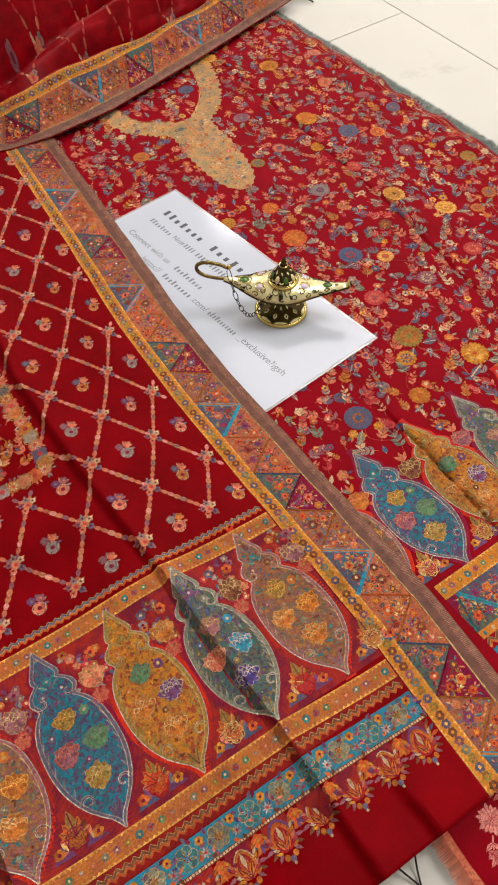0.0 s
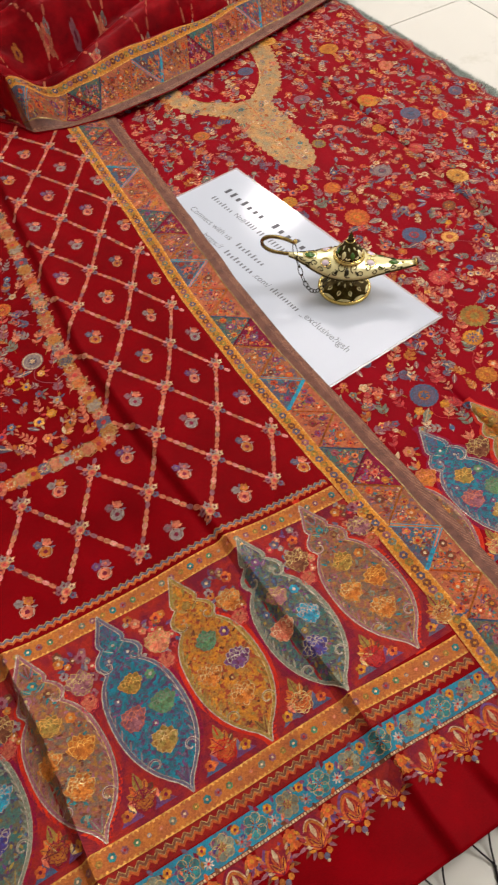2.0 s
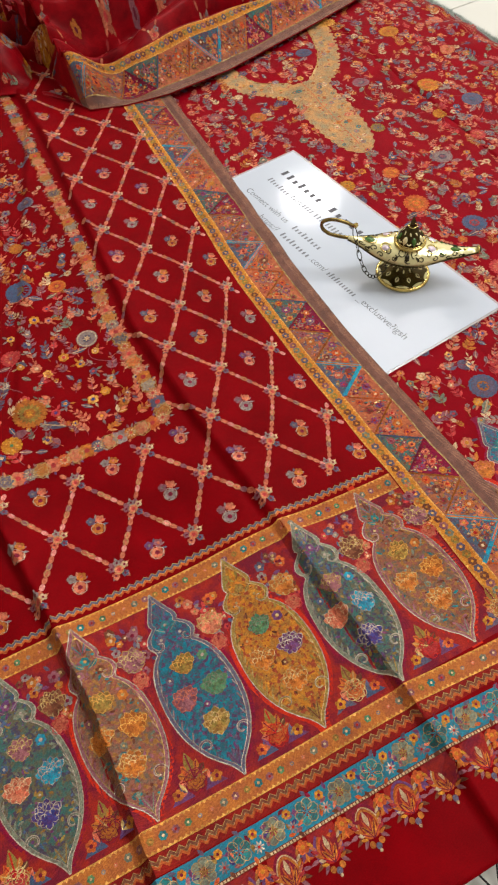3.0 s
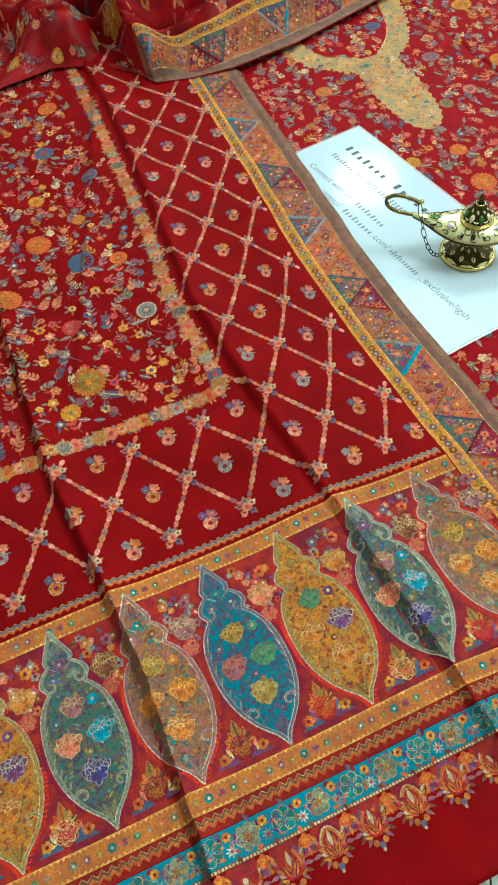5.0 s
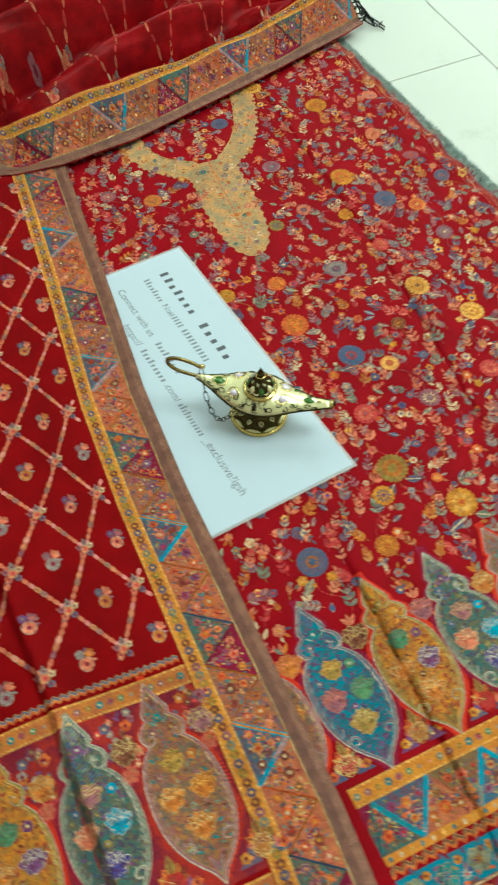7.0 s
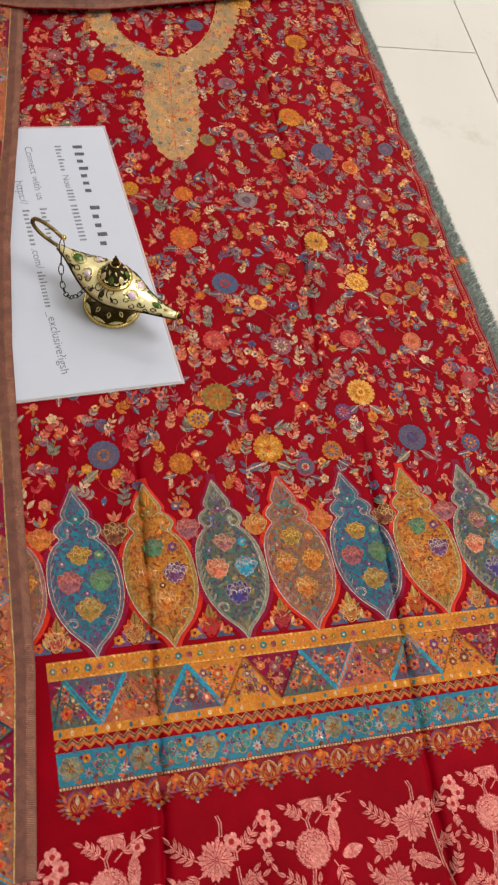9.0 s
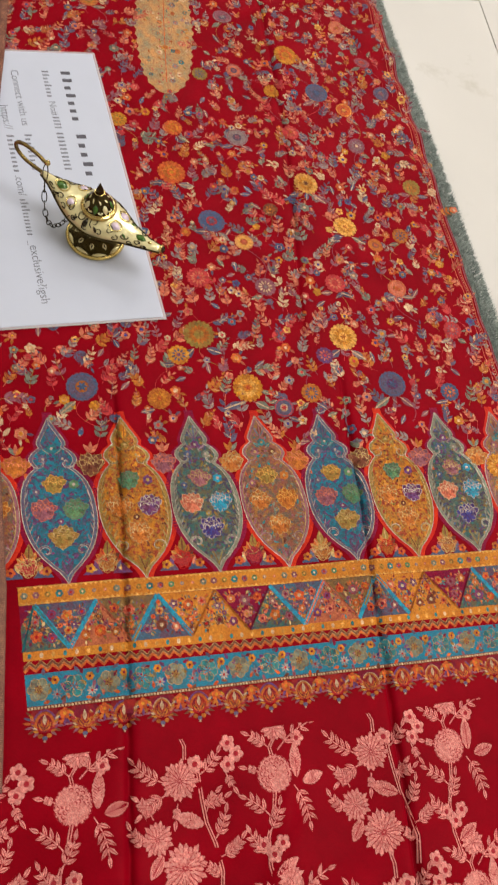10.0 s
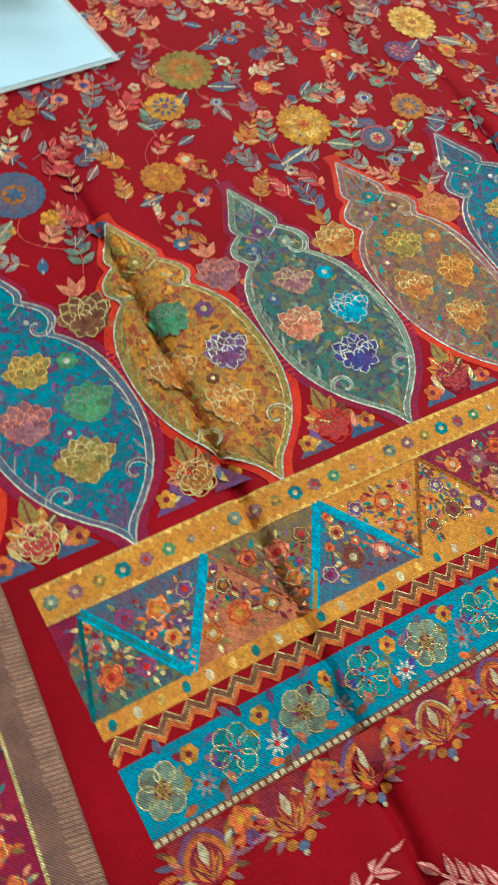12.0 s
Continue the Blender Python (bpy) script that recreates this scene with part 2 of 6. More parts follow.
class Stitch:
    """Flat stitched shapes in a cloth's own coordinates, laid on its surface by the cloth's map."""

    def __init__(self, cloth):
        self.cloth, self.v, self.f, self.m, self.names = cloth, [], [], [], []
        self.cut = None

    def mat(self, n):
        if n not in self.names:
            self.names.append(n)
        return self.names.index(n)

    def poly(self, pts, mat, layer=1):
        k, n = len(self.v), len(pts)
        cx, cy = sum(q[0] for q in pts) / n, sum(q[1] for q in pts) / n
        self.v.append((cx, cy, layer + 0.3))
        self.v += [(x, y, layer) for x, y in pts]
        mi = self.mat(mat)
        for i in range(n):
            self.f.append((k, k + 1 + i, k + 1 + (i + 1) % n))
            self.m.append(mi)

    def stroke(self, pts, w, mat, layer=2, closed=False):
        n = len(pts)
        k = len(self.v)
        cols = 1 if callable(w) and w(0.5) < 0.004 or not callable(w) and w < 0.004 else 9
        for i, (x, y) in enumerate(pts):
            a = pts[i - 1] if i or closed else pts[i]
            b = pts[(i + 1) % n] if i < n - 1 or closed else pts[i]
            dx, dy = b[0] - a[0], b[1] - a[1]
            d = math.hypot(dx, dy) or 1e-9
            h = (w(i / max(1, n - 1)) if callable(w) else w) / 2
            for c in range(cols + 1):
                g = 1 - 2 * c / cols
                self.v.append((x - dy / d * h * g, y + dx / d * h * g, layer))
        mi = self.mat(mat)
        q = cols + 1
        for i in range(n if closed else n - 1):
            j = (i + 1) % n
            for c in range(cols):
                self.f.append((k + q * i + c + 1, k + q * j + c + 1, k + q * j + c, k + q * i + c))
                self.m.append(mi)

    def grid(self, fn, nu, nv, mat, layer=0):
        """fn(a, b) gives a place for a, b in 0..1."""
        k = len(self.v)
        for j in range(nv + 1):
            for i in range(nu + 1):
                x, y = fn(i / nu, j / nv)
                self.v.append((x, y, layer))
        mi = self.mat(mat)
        for j in range(nv):
            for i in range(nu):
                q = k + j * (nu + 1) + i
                self.f.append((q, q + 1, q + nu + 2, q + nu + 1))
                self.m.append(mi)

    def band(self, u0, u1, v0, v1, mat, layer=0, step=0.0025):
        nu, nv = max(1, round(abs(u1 - u0) / step)), max(1, round(abs(v1 - v0) / step))
        self.grid(lambda a, b: (u0 + (u1 - u0) * a, v0 + (v1 - v0) * b), nu, nv, mat, layer)

    def done(self, name, parent, label="", kind=""):
        if not self.v:
            return None
        a = np.array(self.v)
        if self.cut:
            a[:, 1] = np.minimum(a[:, 1], self.cut(a[:, 0]))
        x, y, z = self.cloth(a[:, 0], a[:, 1])
        z = z + 0.00016 + 0.00005 * a[:, 2] + LIFT[self.cloth](x, y) * (0.6 + 0.5 * a[:, 2])
        ob = mesh_object(name, np.stack([x, y, z], 1), self.f, self.names, self.m, parent, label, False)
        if kind:
            ob["kind"] = kind
        return ob


R = random.Random(7)


def circle(x, y, r, n=10, ph=0.0, ry=None, rot=0.0):
    c, s_ = math.cos(rot), math.sin(rot)
    out = []
    for i in range(n):
        a = ph + i * math.tau / n
        px, py = r * math.cos(a), (ry or r) * math.sin(a)
        out.append((x + px * c - py * s_, y + px * s_ + py * c))
    return out


def scallop(x, y, r, lobes, depth=0.14, per=4, ph=0.0):
    n = lobes * per
    return [(x + r * (1 - depth * (1 - abs(math.sin(math.pi * i / per)))) * math.cos(ph + i * math.tau / n),
             y + r * (1 - depth * (1 - abs(math.sin(math.pi * i / per)))) * math.sin(ph + i * math.tau / n)) for i in range(n)]


def leaf(o, x, y, ang, ln, wd, mat, layer=1, rib=None):
    c, s_ = math.cos(ang), math.sin(ang)
    prof = ((0, 0), (0.2, 0.34), (0.45, 0.5), (0.75, 0.3), (1, 0), (0.75, -0.3), (0.45, -0.5), (0.2, -0.34))
    o.poly([(x + ln * a * c - wd * b * s_, y + ln * a * s_ + wd * b * c) for a, b in prof], mat, layer)
    if rib:
        o.stroke([(x, y), (x + ln * 0.9 * c, y + ln * 0.9 * s_)], ln * 0.06, rib, layer + 1)


def petals(o, x, y, r0, r1, n, wd, mat, layer, ph=0.0):
    for i in range(n):
        a = ph + i * math.tau / n
        leaf(o, x + r0 * math.cos(a), y + r0 * math.sin(a), a, r1 - r0, wd, mat, layer)


def small_flower(o, x, y, r, mat, centre, layer=2, n=5, ph=0.0):
    for i in range(n):
        a = ph + i * math.tau / n
        o.poly(circle(x + r * 0.58 * math.cos(a), y + r * 0.58 * math.sin(a), r * 0.44, 7), mat, layer)
    o.poly(circle(x, y, r * 0.34, 7), centre, layer + 1)


def mum(o, x, y, r, tone, second, centre, layer=2):
    """A chrysanthemum: two rings of petals on a scalloped disc, with a stitched eye."""
    n = max(12, int(r * 1500))
    o.poly(scallop(x, y, r, n, 0.12, 3), tone, layer)
    petals(o, x, y, r * 0.55, r * 1.0, n, r * 0.26, tone, layer + 1, 0.1)
    petals(o, x, y, r * 0.28, r * 0.7, n - 3, r * 0.2, second, layer + 2, 0.3)
    o.poly(circle(x, y, r * 0.3, 9), tone, layer + 3)
    petals(o, x, y, 0.0, r * 0.24, 6, r * 0.12, centre, layer + 4)


def button(o, x, y, r, tone, ring, centre, layer=2):
    o.poly(scallop(x, y, r, 18, 0.06, 3), tone, layer)
    o.stroke(circle(x, y, r * 0.86, 20), r * 0.08, ring, layer + 1, True)
    o.poly(circle(x, y, r * 0.42, 10), centre, layer + 1)
    petals(o, x, y, r * 0.42, r * 0.8, 14, r * 0.1, tone, layer + 2)
    petals(o, x, y, 0, r * 0.36, 6, r * 0.16, ring, layer + 3)


def rose(o, x, y, r, tone, line, layer=3):
    """A many-petalled rose: overlapping lobes, each outlined with metallic thread."""
    o.poly(scallop(x, y, r, 7, 0.2, 5, 0.3), tone, layer)
    o.stroke(scallop(x, y, r, 7, 0.2, 5, 0.3), r * 0.07, line, layer + 1, True)
    for ring, n, ph in ((0.86, 7, 0.1), (0.6, 5, 0.5), (0.36, 4, 1.2)):
        for i in range(n):
            a = ph + i * math.tau / n
            cx, cy = x + r * ring * 0.75 * math.cos(a), y + r * ring * 0.75 * math.sin(a) - r * 0.05
            arc = [(cx + r * ring * 0.55 * math.cos(a + q), cy + r * ring * 0.55 * math.sin(a + q)) for q in (-1.5, -1.0, -0.5, 0, 0.5, 1.0, 1.5)]
            o.stroke(arc, r * 0.062, line, layer + 2)
    o.stroke([(x + r * 0.16 * math.cos(q), y + r * 0.16 * math.sin(q)) for q in (0, 1.2, 2.4, 3.6, 4.8)], r * 0.07, line, layer + 2)


def peony(o, x, y, r, tone, line, layer=3, rr=random):
    """A woven peony: cupped petals fanned in three rows over a ruffled base, each with a thin thread outline."""
    o.poly([(x + r * (0.86 + 0.12 * rr.random()) * math.cos(a), y + r * (0.84 + 0.14 * rr.random()) * math.sin(a)) for a in [i * math.tau / 14 for i in range(14)]], tone, layer)
    for k, (row, by, ln, wd) in enumerate((((-1.15, -0.68, -0.22, 0.22, 0.68, 1.15), -0.2, 1.22, 0.6), ((-0.8, -0.4, 0, 0.4, 0.8), -0.42, 1.12, 0.55), ((-0.5, 0, 0.5), -0.58, 0.92, 0.5), ((-2.3, -1.7, 1.7, 2.3, 3.0), -0.1, 0.85, 0.5))):
        for sp in row:
            a = math.pi / 2 + sp + rr.uniform(-0.1, 0.1)
            ll, bx, yy = r * ln * rr.uniform(0.9, 1.1), x, y + by * r
            c, s_ = math.cos(a), math.sin(a)
            edge = [(bx + ll * t * c - w * r * s_, yy + ll * t * s_ + w * r * c) for t, w in ((0.35, wd * 0.3), (0.62, wd * 0.5), (0.86, wd * 0.42), (0.97, wd * 0.14), (1.04, 0), (0.97, -wd * 0.14), (0.86, -wd * 0.42), (0.62, -wd * 0.5), (0.35, -wd * 0.3))]
            o.poly(edge, tone, layer + 0.3 * (k + 1))
            o.stroke(edge[1:-1], r * 0.05, line, layer + 0.3 * (k + 1) + 0.4)


def spiral(o, x, y, r, sg, start, turns, w, mat, layer):
    pts = []
    for i in range(14):
        t = i / 13
        a = start + sg * t * turns * math.tau
        pts.append((x + r * (1 - 0.75 * t) * math.cos(a), y + r * (1 - 0.75 * t) * math.sin(a)))
    o.stroke(pts, w, mat, layer)


LEAFTONES = ("salmon", "ochre", "slate", "sage", "salmon", "mauve", "grey", "salmon", "cream", "slate", "salmon", "ochre", "mauve", "grey", "rose")
BLOOMS = ("salmon", "orange", "gold", "cream", "slate", "salmon", "rose", "sage", "grey", "yellow", "blue")


def sprig(o, x, y, ang, ln, layer=1, tone=None, bloom=None):
    """A leafy spray: a bent stem with pairs of narrow leaflets and a bud or blossom at its end."""
    tone = tone or R.choice(LEAFTONES)
    bend = R.uniform(-0.8, 0.8)
    n = R.randint(3, 5)
    pts, a, px, py = [], ang, x, y
    for i in range(n + 2):
        pts.append((px, py, a))
        px, py, a = px + ln / (n + 1) * math.cos(a), py + ln / (n + 1) * math.sin(a), a + bend / (n + 1)
    o.stroke([q[:2] for q in pts], 0.0005, R.choice(("salmon", "mauve", "olive", "rose")), layer)
    for i in range(1, n + 1):
        qx, qy, aa = pts[i]
        size = ln * (0.42 - 0.04 * i) * R.uniform(0.85, 1.15)
        for sg in (-1, 1):
            if R.random() < 0.92:
                leaf(o, qx, qy, aa + sg * R.uniform(0.6, 0.95), size, size * 0.47, tone if R.random() < 0.85 else R.choice(LEAFTONES), layer + 1, R.choice((None, None, "cream", "maroon")))
    ex, ey, aa = pts[-1]
    if bloom is None:
        bloom = R.random() < 0.35
    if bloom:
        small_flower(o, ex, ey, ln * R.uniform(0.15, 0.22), R.choice(BLOOMS), R.choice(("gold", "rose", "cream", "navy")), layer + 1, ph=R.random())
    else:
        leaf(o, ex, ey, aa, ln * 0.26, ln * 0.1, tone, layer + 1)


def blossom(o, x, y, r):
    """A little five- or six-petalled flower with a ring of thread and a few leaves."""
    tone = R.choice(BLOOMS)
    small_flower(o, x, y, r, tone, R.choice(("gold", "rose", "cream", "navy")), 2, R.choice((5, 6)), R.random())
    o.stroke(circle(x, y, r * 0.42, 8), 0.00035, R.choice(("cream", "gold", "maroon")), 3.4, True)
    a = R.uniform(0, 6.28)
    for q in range(3):
        leaf(o, x + r * 0.8 * math.cos(a), y + r * 0.8 * math.sin(a), a + R.uniform(-0.4, 0.4), 0.0058, 0.0024, R.choice(LEAFTONES), 1)
        a += R.uniform(0.5, 1.3)


def meadow(cloth, parent, flowers, inside, box, gap, near):
    """Scattered blossoms on thin vines, with leafy sprays between them; near(x, y) tells where each spray is a part of its own."""
    for x, y, r, kind, a, b, c in flowers:
        o = Stitch(cloth)
        {"mum": mum, "button": button}[kind](o, x, y, r, a, b, c, 3)
        o.done("flower_motif", parent)
    rest = Stitch(cloth)
    taken = [(x, y, r + 0.003) for x, y, r, *_ in flowers]
    for i, (x, y, r, *_) in enumerate(flowers):
        below = [(math.hypot(x - f[0], y - f[1]), f) for f in flowers if f[1] < y - 0.02 and abs(f[0] - x) < 0.04 and f[1] > y - 0.09]
        if below:
            d, f = min(below, key=lambda q: q[0])
            tx, ty = x + (f[0] - x) * min(1, 0.042 / d), y + (f[1] - y) * min(1, 0.042 / d)
        else:
            tx, ty = x + 0.012, y - 0.035
        bow = 0.010 * (1 if i % 2 else -1)
        vine = []
        for k in range(11):
            t = k / 10
            vine.append((x + (tx - x) * t + bow * math.sin(math.pi * t), y + (ty - y) * t - r * 0.8 * (1 - t)))
        vine = [q for q in vine if inside(*q)]
        if len(vine) > 3:
            rest.stroke(vine, 0.00045, ("rose", "mauve", "olive")[i % 3], 1)
        for sg in (-1, 1):
            if R.random() < 0.8 and inside(x + sg * r * 1.9, y - r * 1.6):
                aa = -math.pi / 2 + sg * R.uniform(0.7, 1.6)
                leaf(rest, x + sg * r * 0.4, y - r * 1.0, aa, r * R.uniform(1.0, 1.5), r * 0.55, R.choice(("sage", "slate", "grey", "mauve", "slate")), 2, "cream")
    tries, alone = 0, 0
    pts = []
    w, h = box[1] - box[0], box[3] - box[2]
    goal = int(w * h / gap ** 2 * 1.3)
    while tries < goal * 14 and len(pts) < goal:
        tries += 1
        x, y = box[0] + w * R.random(), box[2] + h * R.random()
        if not inside(x, y) or any((x - a) ** 2 + (y - b) ** 2 < (c + 0.0015) ** 2 for a, b, c in taken):
            continue
        if any((x - a) ** 2 + (y - b) ** 2 < (gap * 0.8) ** 2 for a, b in pts):
            continue
        pts.append((x, y))
        single = alone < 290 and near(x, y)
        o = Stitch(cloth) if single else rest
        kind = R.random()
        if kind < 0.56:
            sprig(o, x, y - 0.006, R.gauss(1.45, 0.65), R.uniform(0.014, 0.021))
        elif kind < 0.8:
            blossom(o, x, y, R.uniform(0.0032, 0.0050))
        elif kind < 0.9:
            leaf(o, x, y, R.uniform(0, 6.28), R.uniform(0.008, 0.012), 0.0044, R.choice(("blue", "sage", "slate", "slate", "mauve")), 2, "cream")
        else:
            sprig(o, x, y - 0.004, R.uniform(0.6, 2.5), R.uniform(0.010, 0.014), bloom=True)
        if single:
            alone += 1
            o.done("leaf_sprig" if kind < 0.56 or kind >= 0.9 else "blossom" if kind < 0.8 else "leaf_motif", parent)
    rest.done("foliage", parent, "", "stuff")


# half widths (mm) of a medallion at heights 0..1
PROFILE = ((0, 0), (0.03, 1.8), (0.065, 4.8), (0.1, 9.6), (0.15, 15.4), (0.205, 19.8), (0.26, 22.8), (0.315, 24.7), (0.37, 25.7), (0.425, 25.9), (0.49, 25.4), (0.55, 24.2), (0.6, 22.0), (0.64, 19.0), (0.668, 15.8),
           (0.69, 12.6), (0.705, 14.8), (0.73, 16.8), (0.76, 16.4), (0.79, 13.2), (0.815, 8.6), (0.84, 10.4), (0.87, 8.8), (0.92, 5.2), (1, 0))
KINDS = {
    "blue": ("fill_blue", "fill_maroon", ("olive", "mauve", "green", "olive"), ("yellow", "salmon", "sage", "gold_zari"), ("purple", "teal", "slate", "blue"), "slate"),
    "ochre": ("fill_ochre", "fill_vermilion", ("green", "ochre", "purple", "ochre"), ("sage", "gold_zari", "silver_zari", "gold_zari"), ("brown", "olive", "ochre", "gold"), "olive"),
    "teal": ("fill_teal", "fill_maroon", ("mauve", "salmon", "turquoise", "navy"), ("gold_zari", "cream", "silver_zari", "silver_zari"), ("olive", "purple", "blue", "sage"), "sage"),
    "mauve": ("fill_mauve", "fill_vermilion", ("olive", "ochre", "ochre", "ochre"), ("yellow", "gold_zari", "yellow", "gold_zari"), ("sage", "teal", "mauve", "brown"), "mauve"),
}


def medallion(cloth, parent, cx, y0, y1, lean, kind, scale=1.0, halo=0.0048):
    fill, around, tones, lines, flecks, rim = KINDS[kind]
    line = "silver_zari" if kind in ("blue", "teal") else "gold_zari"
    hs = np.array([q[0] for q in PROFILE])
    ws = np.array([q[1] for q in PROFILE]) / 1000 * scale
    H = y1 - y0

    def at(h, w):
        return cx + lean * (h - 0.0) + w, y0 + H * h

    o = Stitch(cloth)
    if halo:
        for sg in (-1, 1):
            o.grid(lambda a, b: at(-0.02 + 1.06 * b, sg * (max(0.0, float(np.interp(b * 1.06 - 0.02, hs, ws)) - 0.0006) + a * halo * (1 if b < 0.7 else 0.75))), 3, 60, around, 0.2)
    o.grid(lambda a, b: at(b, (2 * a - 1) * float(np.interp(b, hs, ws))), 28, 60, fill, 1)
    for off, wd, tone, layer in ((0.0003, 0.0006, "silver_zari", 3), (-0.0011, 0.0017, rim, 2.5), (-0.0023, 0.0004, line, 3)):
        for sg in (-1, 1):
            o.stroke([at(b / 60, sg * max(0.0, float(np.interp(b / 60, hs, ws)) + off)) for b in range(0, 61)], wd, tone, layer)
    # flame-shaped leaflets along the inner rim
    for k in range(13):
        h = 0.2 + k * 0.034
        for sg in (-1, 1):
            x, y = at(h, sg * (float(np.interp(h, hs, ws)) - 0.0024))
            leaf(o, x, y, math.pi / 2 + sg * 0.35, 0.0062, 0.0017, rim, 2.6, line if k % 2 else None)
    rr = random.Random(int(cx * 1e4) + 99)
    for k in range(170):
        h = rr.uniform(0.07, 0.93)
        w = float(np.interp(h, hs, ws)) - 0.0045
        if w > 0.001:
            x, y = at(h, rr.uniform(-w, w))
            tone = rr.choice(flecks)
            if rr.random() < 0.72:
                leaf(o, x, y, rr.uniform(0, 6.28), rr.uniform(0.0025, 0.0052), 0.0018, tone, 1.5)
            else:
                o.poly(circle(x, y, rr.uniform(0.0005, 0.0011), 6), rr.choice(flecks), 1.5)
    for sg in (-1, 1):
        # crown scrolls, foot scrolls and the tip's leaves
        for hh, ww, rad, turn in ((0.722, 0.0098, 0.0046, -sg), (0.185, 0.0125, 0.0050, sg)):
            x, y = at(hh, sg * ww * scale)
            begin = 0 if sg > 0 else math.pi
            spiral(o, x, y, rad, turn, begin, 0.85, 0.0014, rim, 2.9)
            spiral(o, x, y, rad + 0.0007, turn, begin, 0.8, 0.0004, "silver_zari", 3.2)
            spiral(o, x, y, rad - 0.0009, turn, begin, 0.8, 0.0003, line, 3.2)
        x, y = at(0.85, 0)
        leaf(o, x, y, math.pi / 2 + sg * 0.5, 0.0095, 0.0034, rim, 2, flecks[1])
        leaf(o, *at(0.775, sg * 0.002), math.pi / 2 - sg * 0.9, 0.007, 0.003, flecks[1], 2, line)
        leaf(o, *at(0.05, 0), math.pi / 2 + sg * 0.35, 0.011, 0.0038, rim, 2, flecks[0])
    leaf(o, *at(0.84, 0), math.pi / 2, 0.013, 0.0042, flecks[3], 2.4, flecks[2])
    for h, w, r, tone in ((0.81, 0, 0.0034, flecks[1]), (0.745, -0.007, 0.0034, flecks[2]), (0.745, 0.007, 0.0034, flecks[3]), (0.585, 0.0125, 0.0038, tones[2]), (0.54, -0.0145, 0.0028, flecks[2]), (0.36, 0.0, 0.0024, flecks[0])):
        small_flower(o, *at(h, w * scale), r * scale, tone, line, 3, 6, h)
    med = o.done("medallion", parent, {"blue": "turquoise-blue leaf-shaped medallion", "ochre": "ochre leaf-shaped medallion", "teal": "grey-green leaf-shaped medallion", "mauve": "mauve-brown leaf-shaped medallion"}[kind])
    for q, (h, w, r) in enumerate(((0.585, -0.0015, 0.0074), (0.425, -0.0112, 0.0082), (0.43, 0.0108, 0.0082), (0.265, 0.0002, 0.0086))):
        o = Stitch(cloth)
        peony(o, *at(h, w * scale), r * scale, tones[q], lines[q], 3.5, rr)
        o.done("peony_motif", med)
    return med


def corner_bloom(o, x, y, s=1.0):
    """The flower between two medallion feet: a rose under a tall leaf, gold leaf edges and dark corners."""
    s *= 1.15
    for sg in (-1, 1):
        o.poly([(x + sg * 0.0155 * s, y - 0.0088 * s), (x + sg * 0.003 * s, y - 0.0088 * s), (x + sg * 0.0075 * s, y - 0.0008 * s)], R.choice(("slate", "blue", "purple")), 0.9)
    for a, ln, tone in ((1.57, 0.0142, "olive"), (1.1, 0.0098, "ochre"), (2.04, 0.0098, "orange"), (0.6, 0.0092, "brown"), (2.54, 0.0092, "ochre"), (0.15, 0.0086, "orange"), (3.0, 0.0086, "salmon")):
        leaf(o, x, y - 0.001 * s, a, ln * s, 0.0062 * s, tone, 1.4, R.choice(("gold_zari", "maroon", "vermilion", "brown")))
    rose(o, x, y - 0.0018 * s, 0.0056 * s, R.choice(("orange", "ochre", "rose")), R.choice(("maroon", "vermilion", "gold_zari")), 2)
    for sg in (-1, 1):
        small_flower(o, x + sg * 0.0108 * s, y - 0.0048 * s, 0.0031 * s, R.choice(("ochre", "orange", "gold")), "maroon", 2)
        for q in range(3):
            leaf(o, x + sg * 0.006 * s, y - 0.0055 * s, 1.57 - sg * (0.4 + q * 0.6), 0.006 * s, 0.0022 * s, R.choice(("gold_zari", "slate", "purple", "salmon")), 1.7)


def gold_band(cloth, parent, at, length, width, ground="gold_ground", name="gold_band", teeth="yellow", pace=0.0076, scale=1.0, side=False):
    """at(s, w): a place s along and w across the band."""
    o = Stitch(cloth)
    o.grid(lambda a, b: at(a * length, b * width), max(2, int(length / 0.002)), max(3, int(width / 0.003)), ground, 0.6)
    n = int(length / 0.0033)
    for i in range(n):
        s0 = i * length / n
        d = length / n
        o.poly([at(s0, 0.0002), at(s0 + d, 0.0002), at(s0 + d / 2, 0.0021)], teeth, 1.4)
        o.poly([at(s0, width - 0.0002), at(s0 + d, width - 0.0002), at(s0 + d / 2, width - 0.0021)], teeth, 1.4)
    for w in (0.0004, width - 0.0004):
        o.stroke([at(i * length / n, w) for i in range(n + 1)], 0.0008, "yellow", 1.2)
    tones = (("sage", "cream"), ("mauve", "cream"), ("olive", "yellow"), ("teal", "cream"), ("mauve", "vermilion"), ("green", "cream"), ("grey", "yellow"), ("salmon", "cream"))
    if side:
        tones = (("brown", "gold"), ("olive", "gold"), ("slate", "yellow"), ("olive", "gold"), ("sage", "gold"), ("mauve", "yellow"), ("brown", "gold"), ("slate", "yellow"))
    sizes = (0.0033,) * 8 if side else (0.0025, 0.0024, 0.0021, 0.0027, 0.0024, 0.0023, 0.0014, 0.0012)
    for i in range(int(length / pace)):
        x, y = at((i + 0.5) * pace, width / 2)
        tone, eye = tones[i % 8]
        small_flower(o, x, y, sizes[i % 8] * scale, tone, eye, 1.6, 6, i)
    return o.done(name, parent)


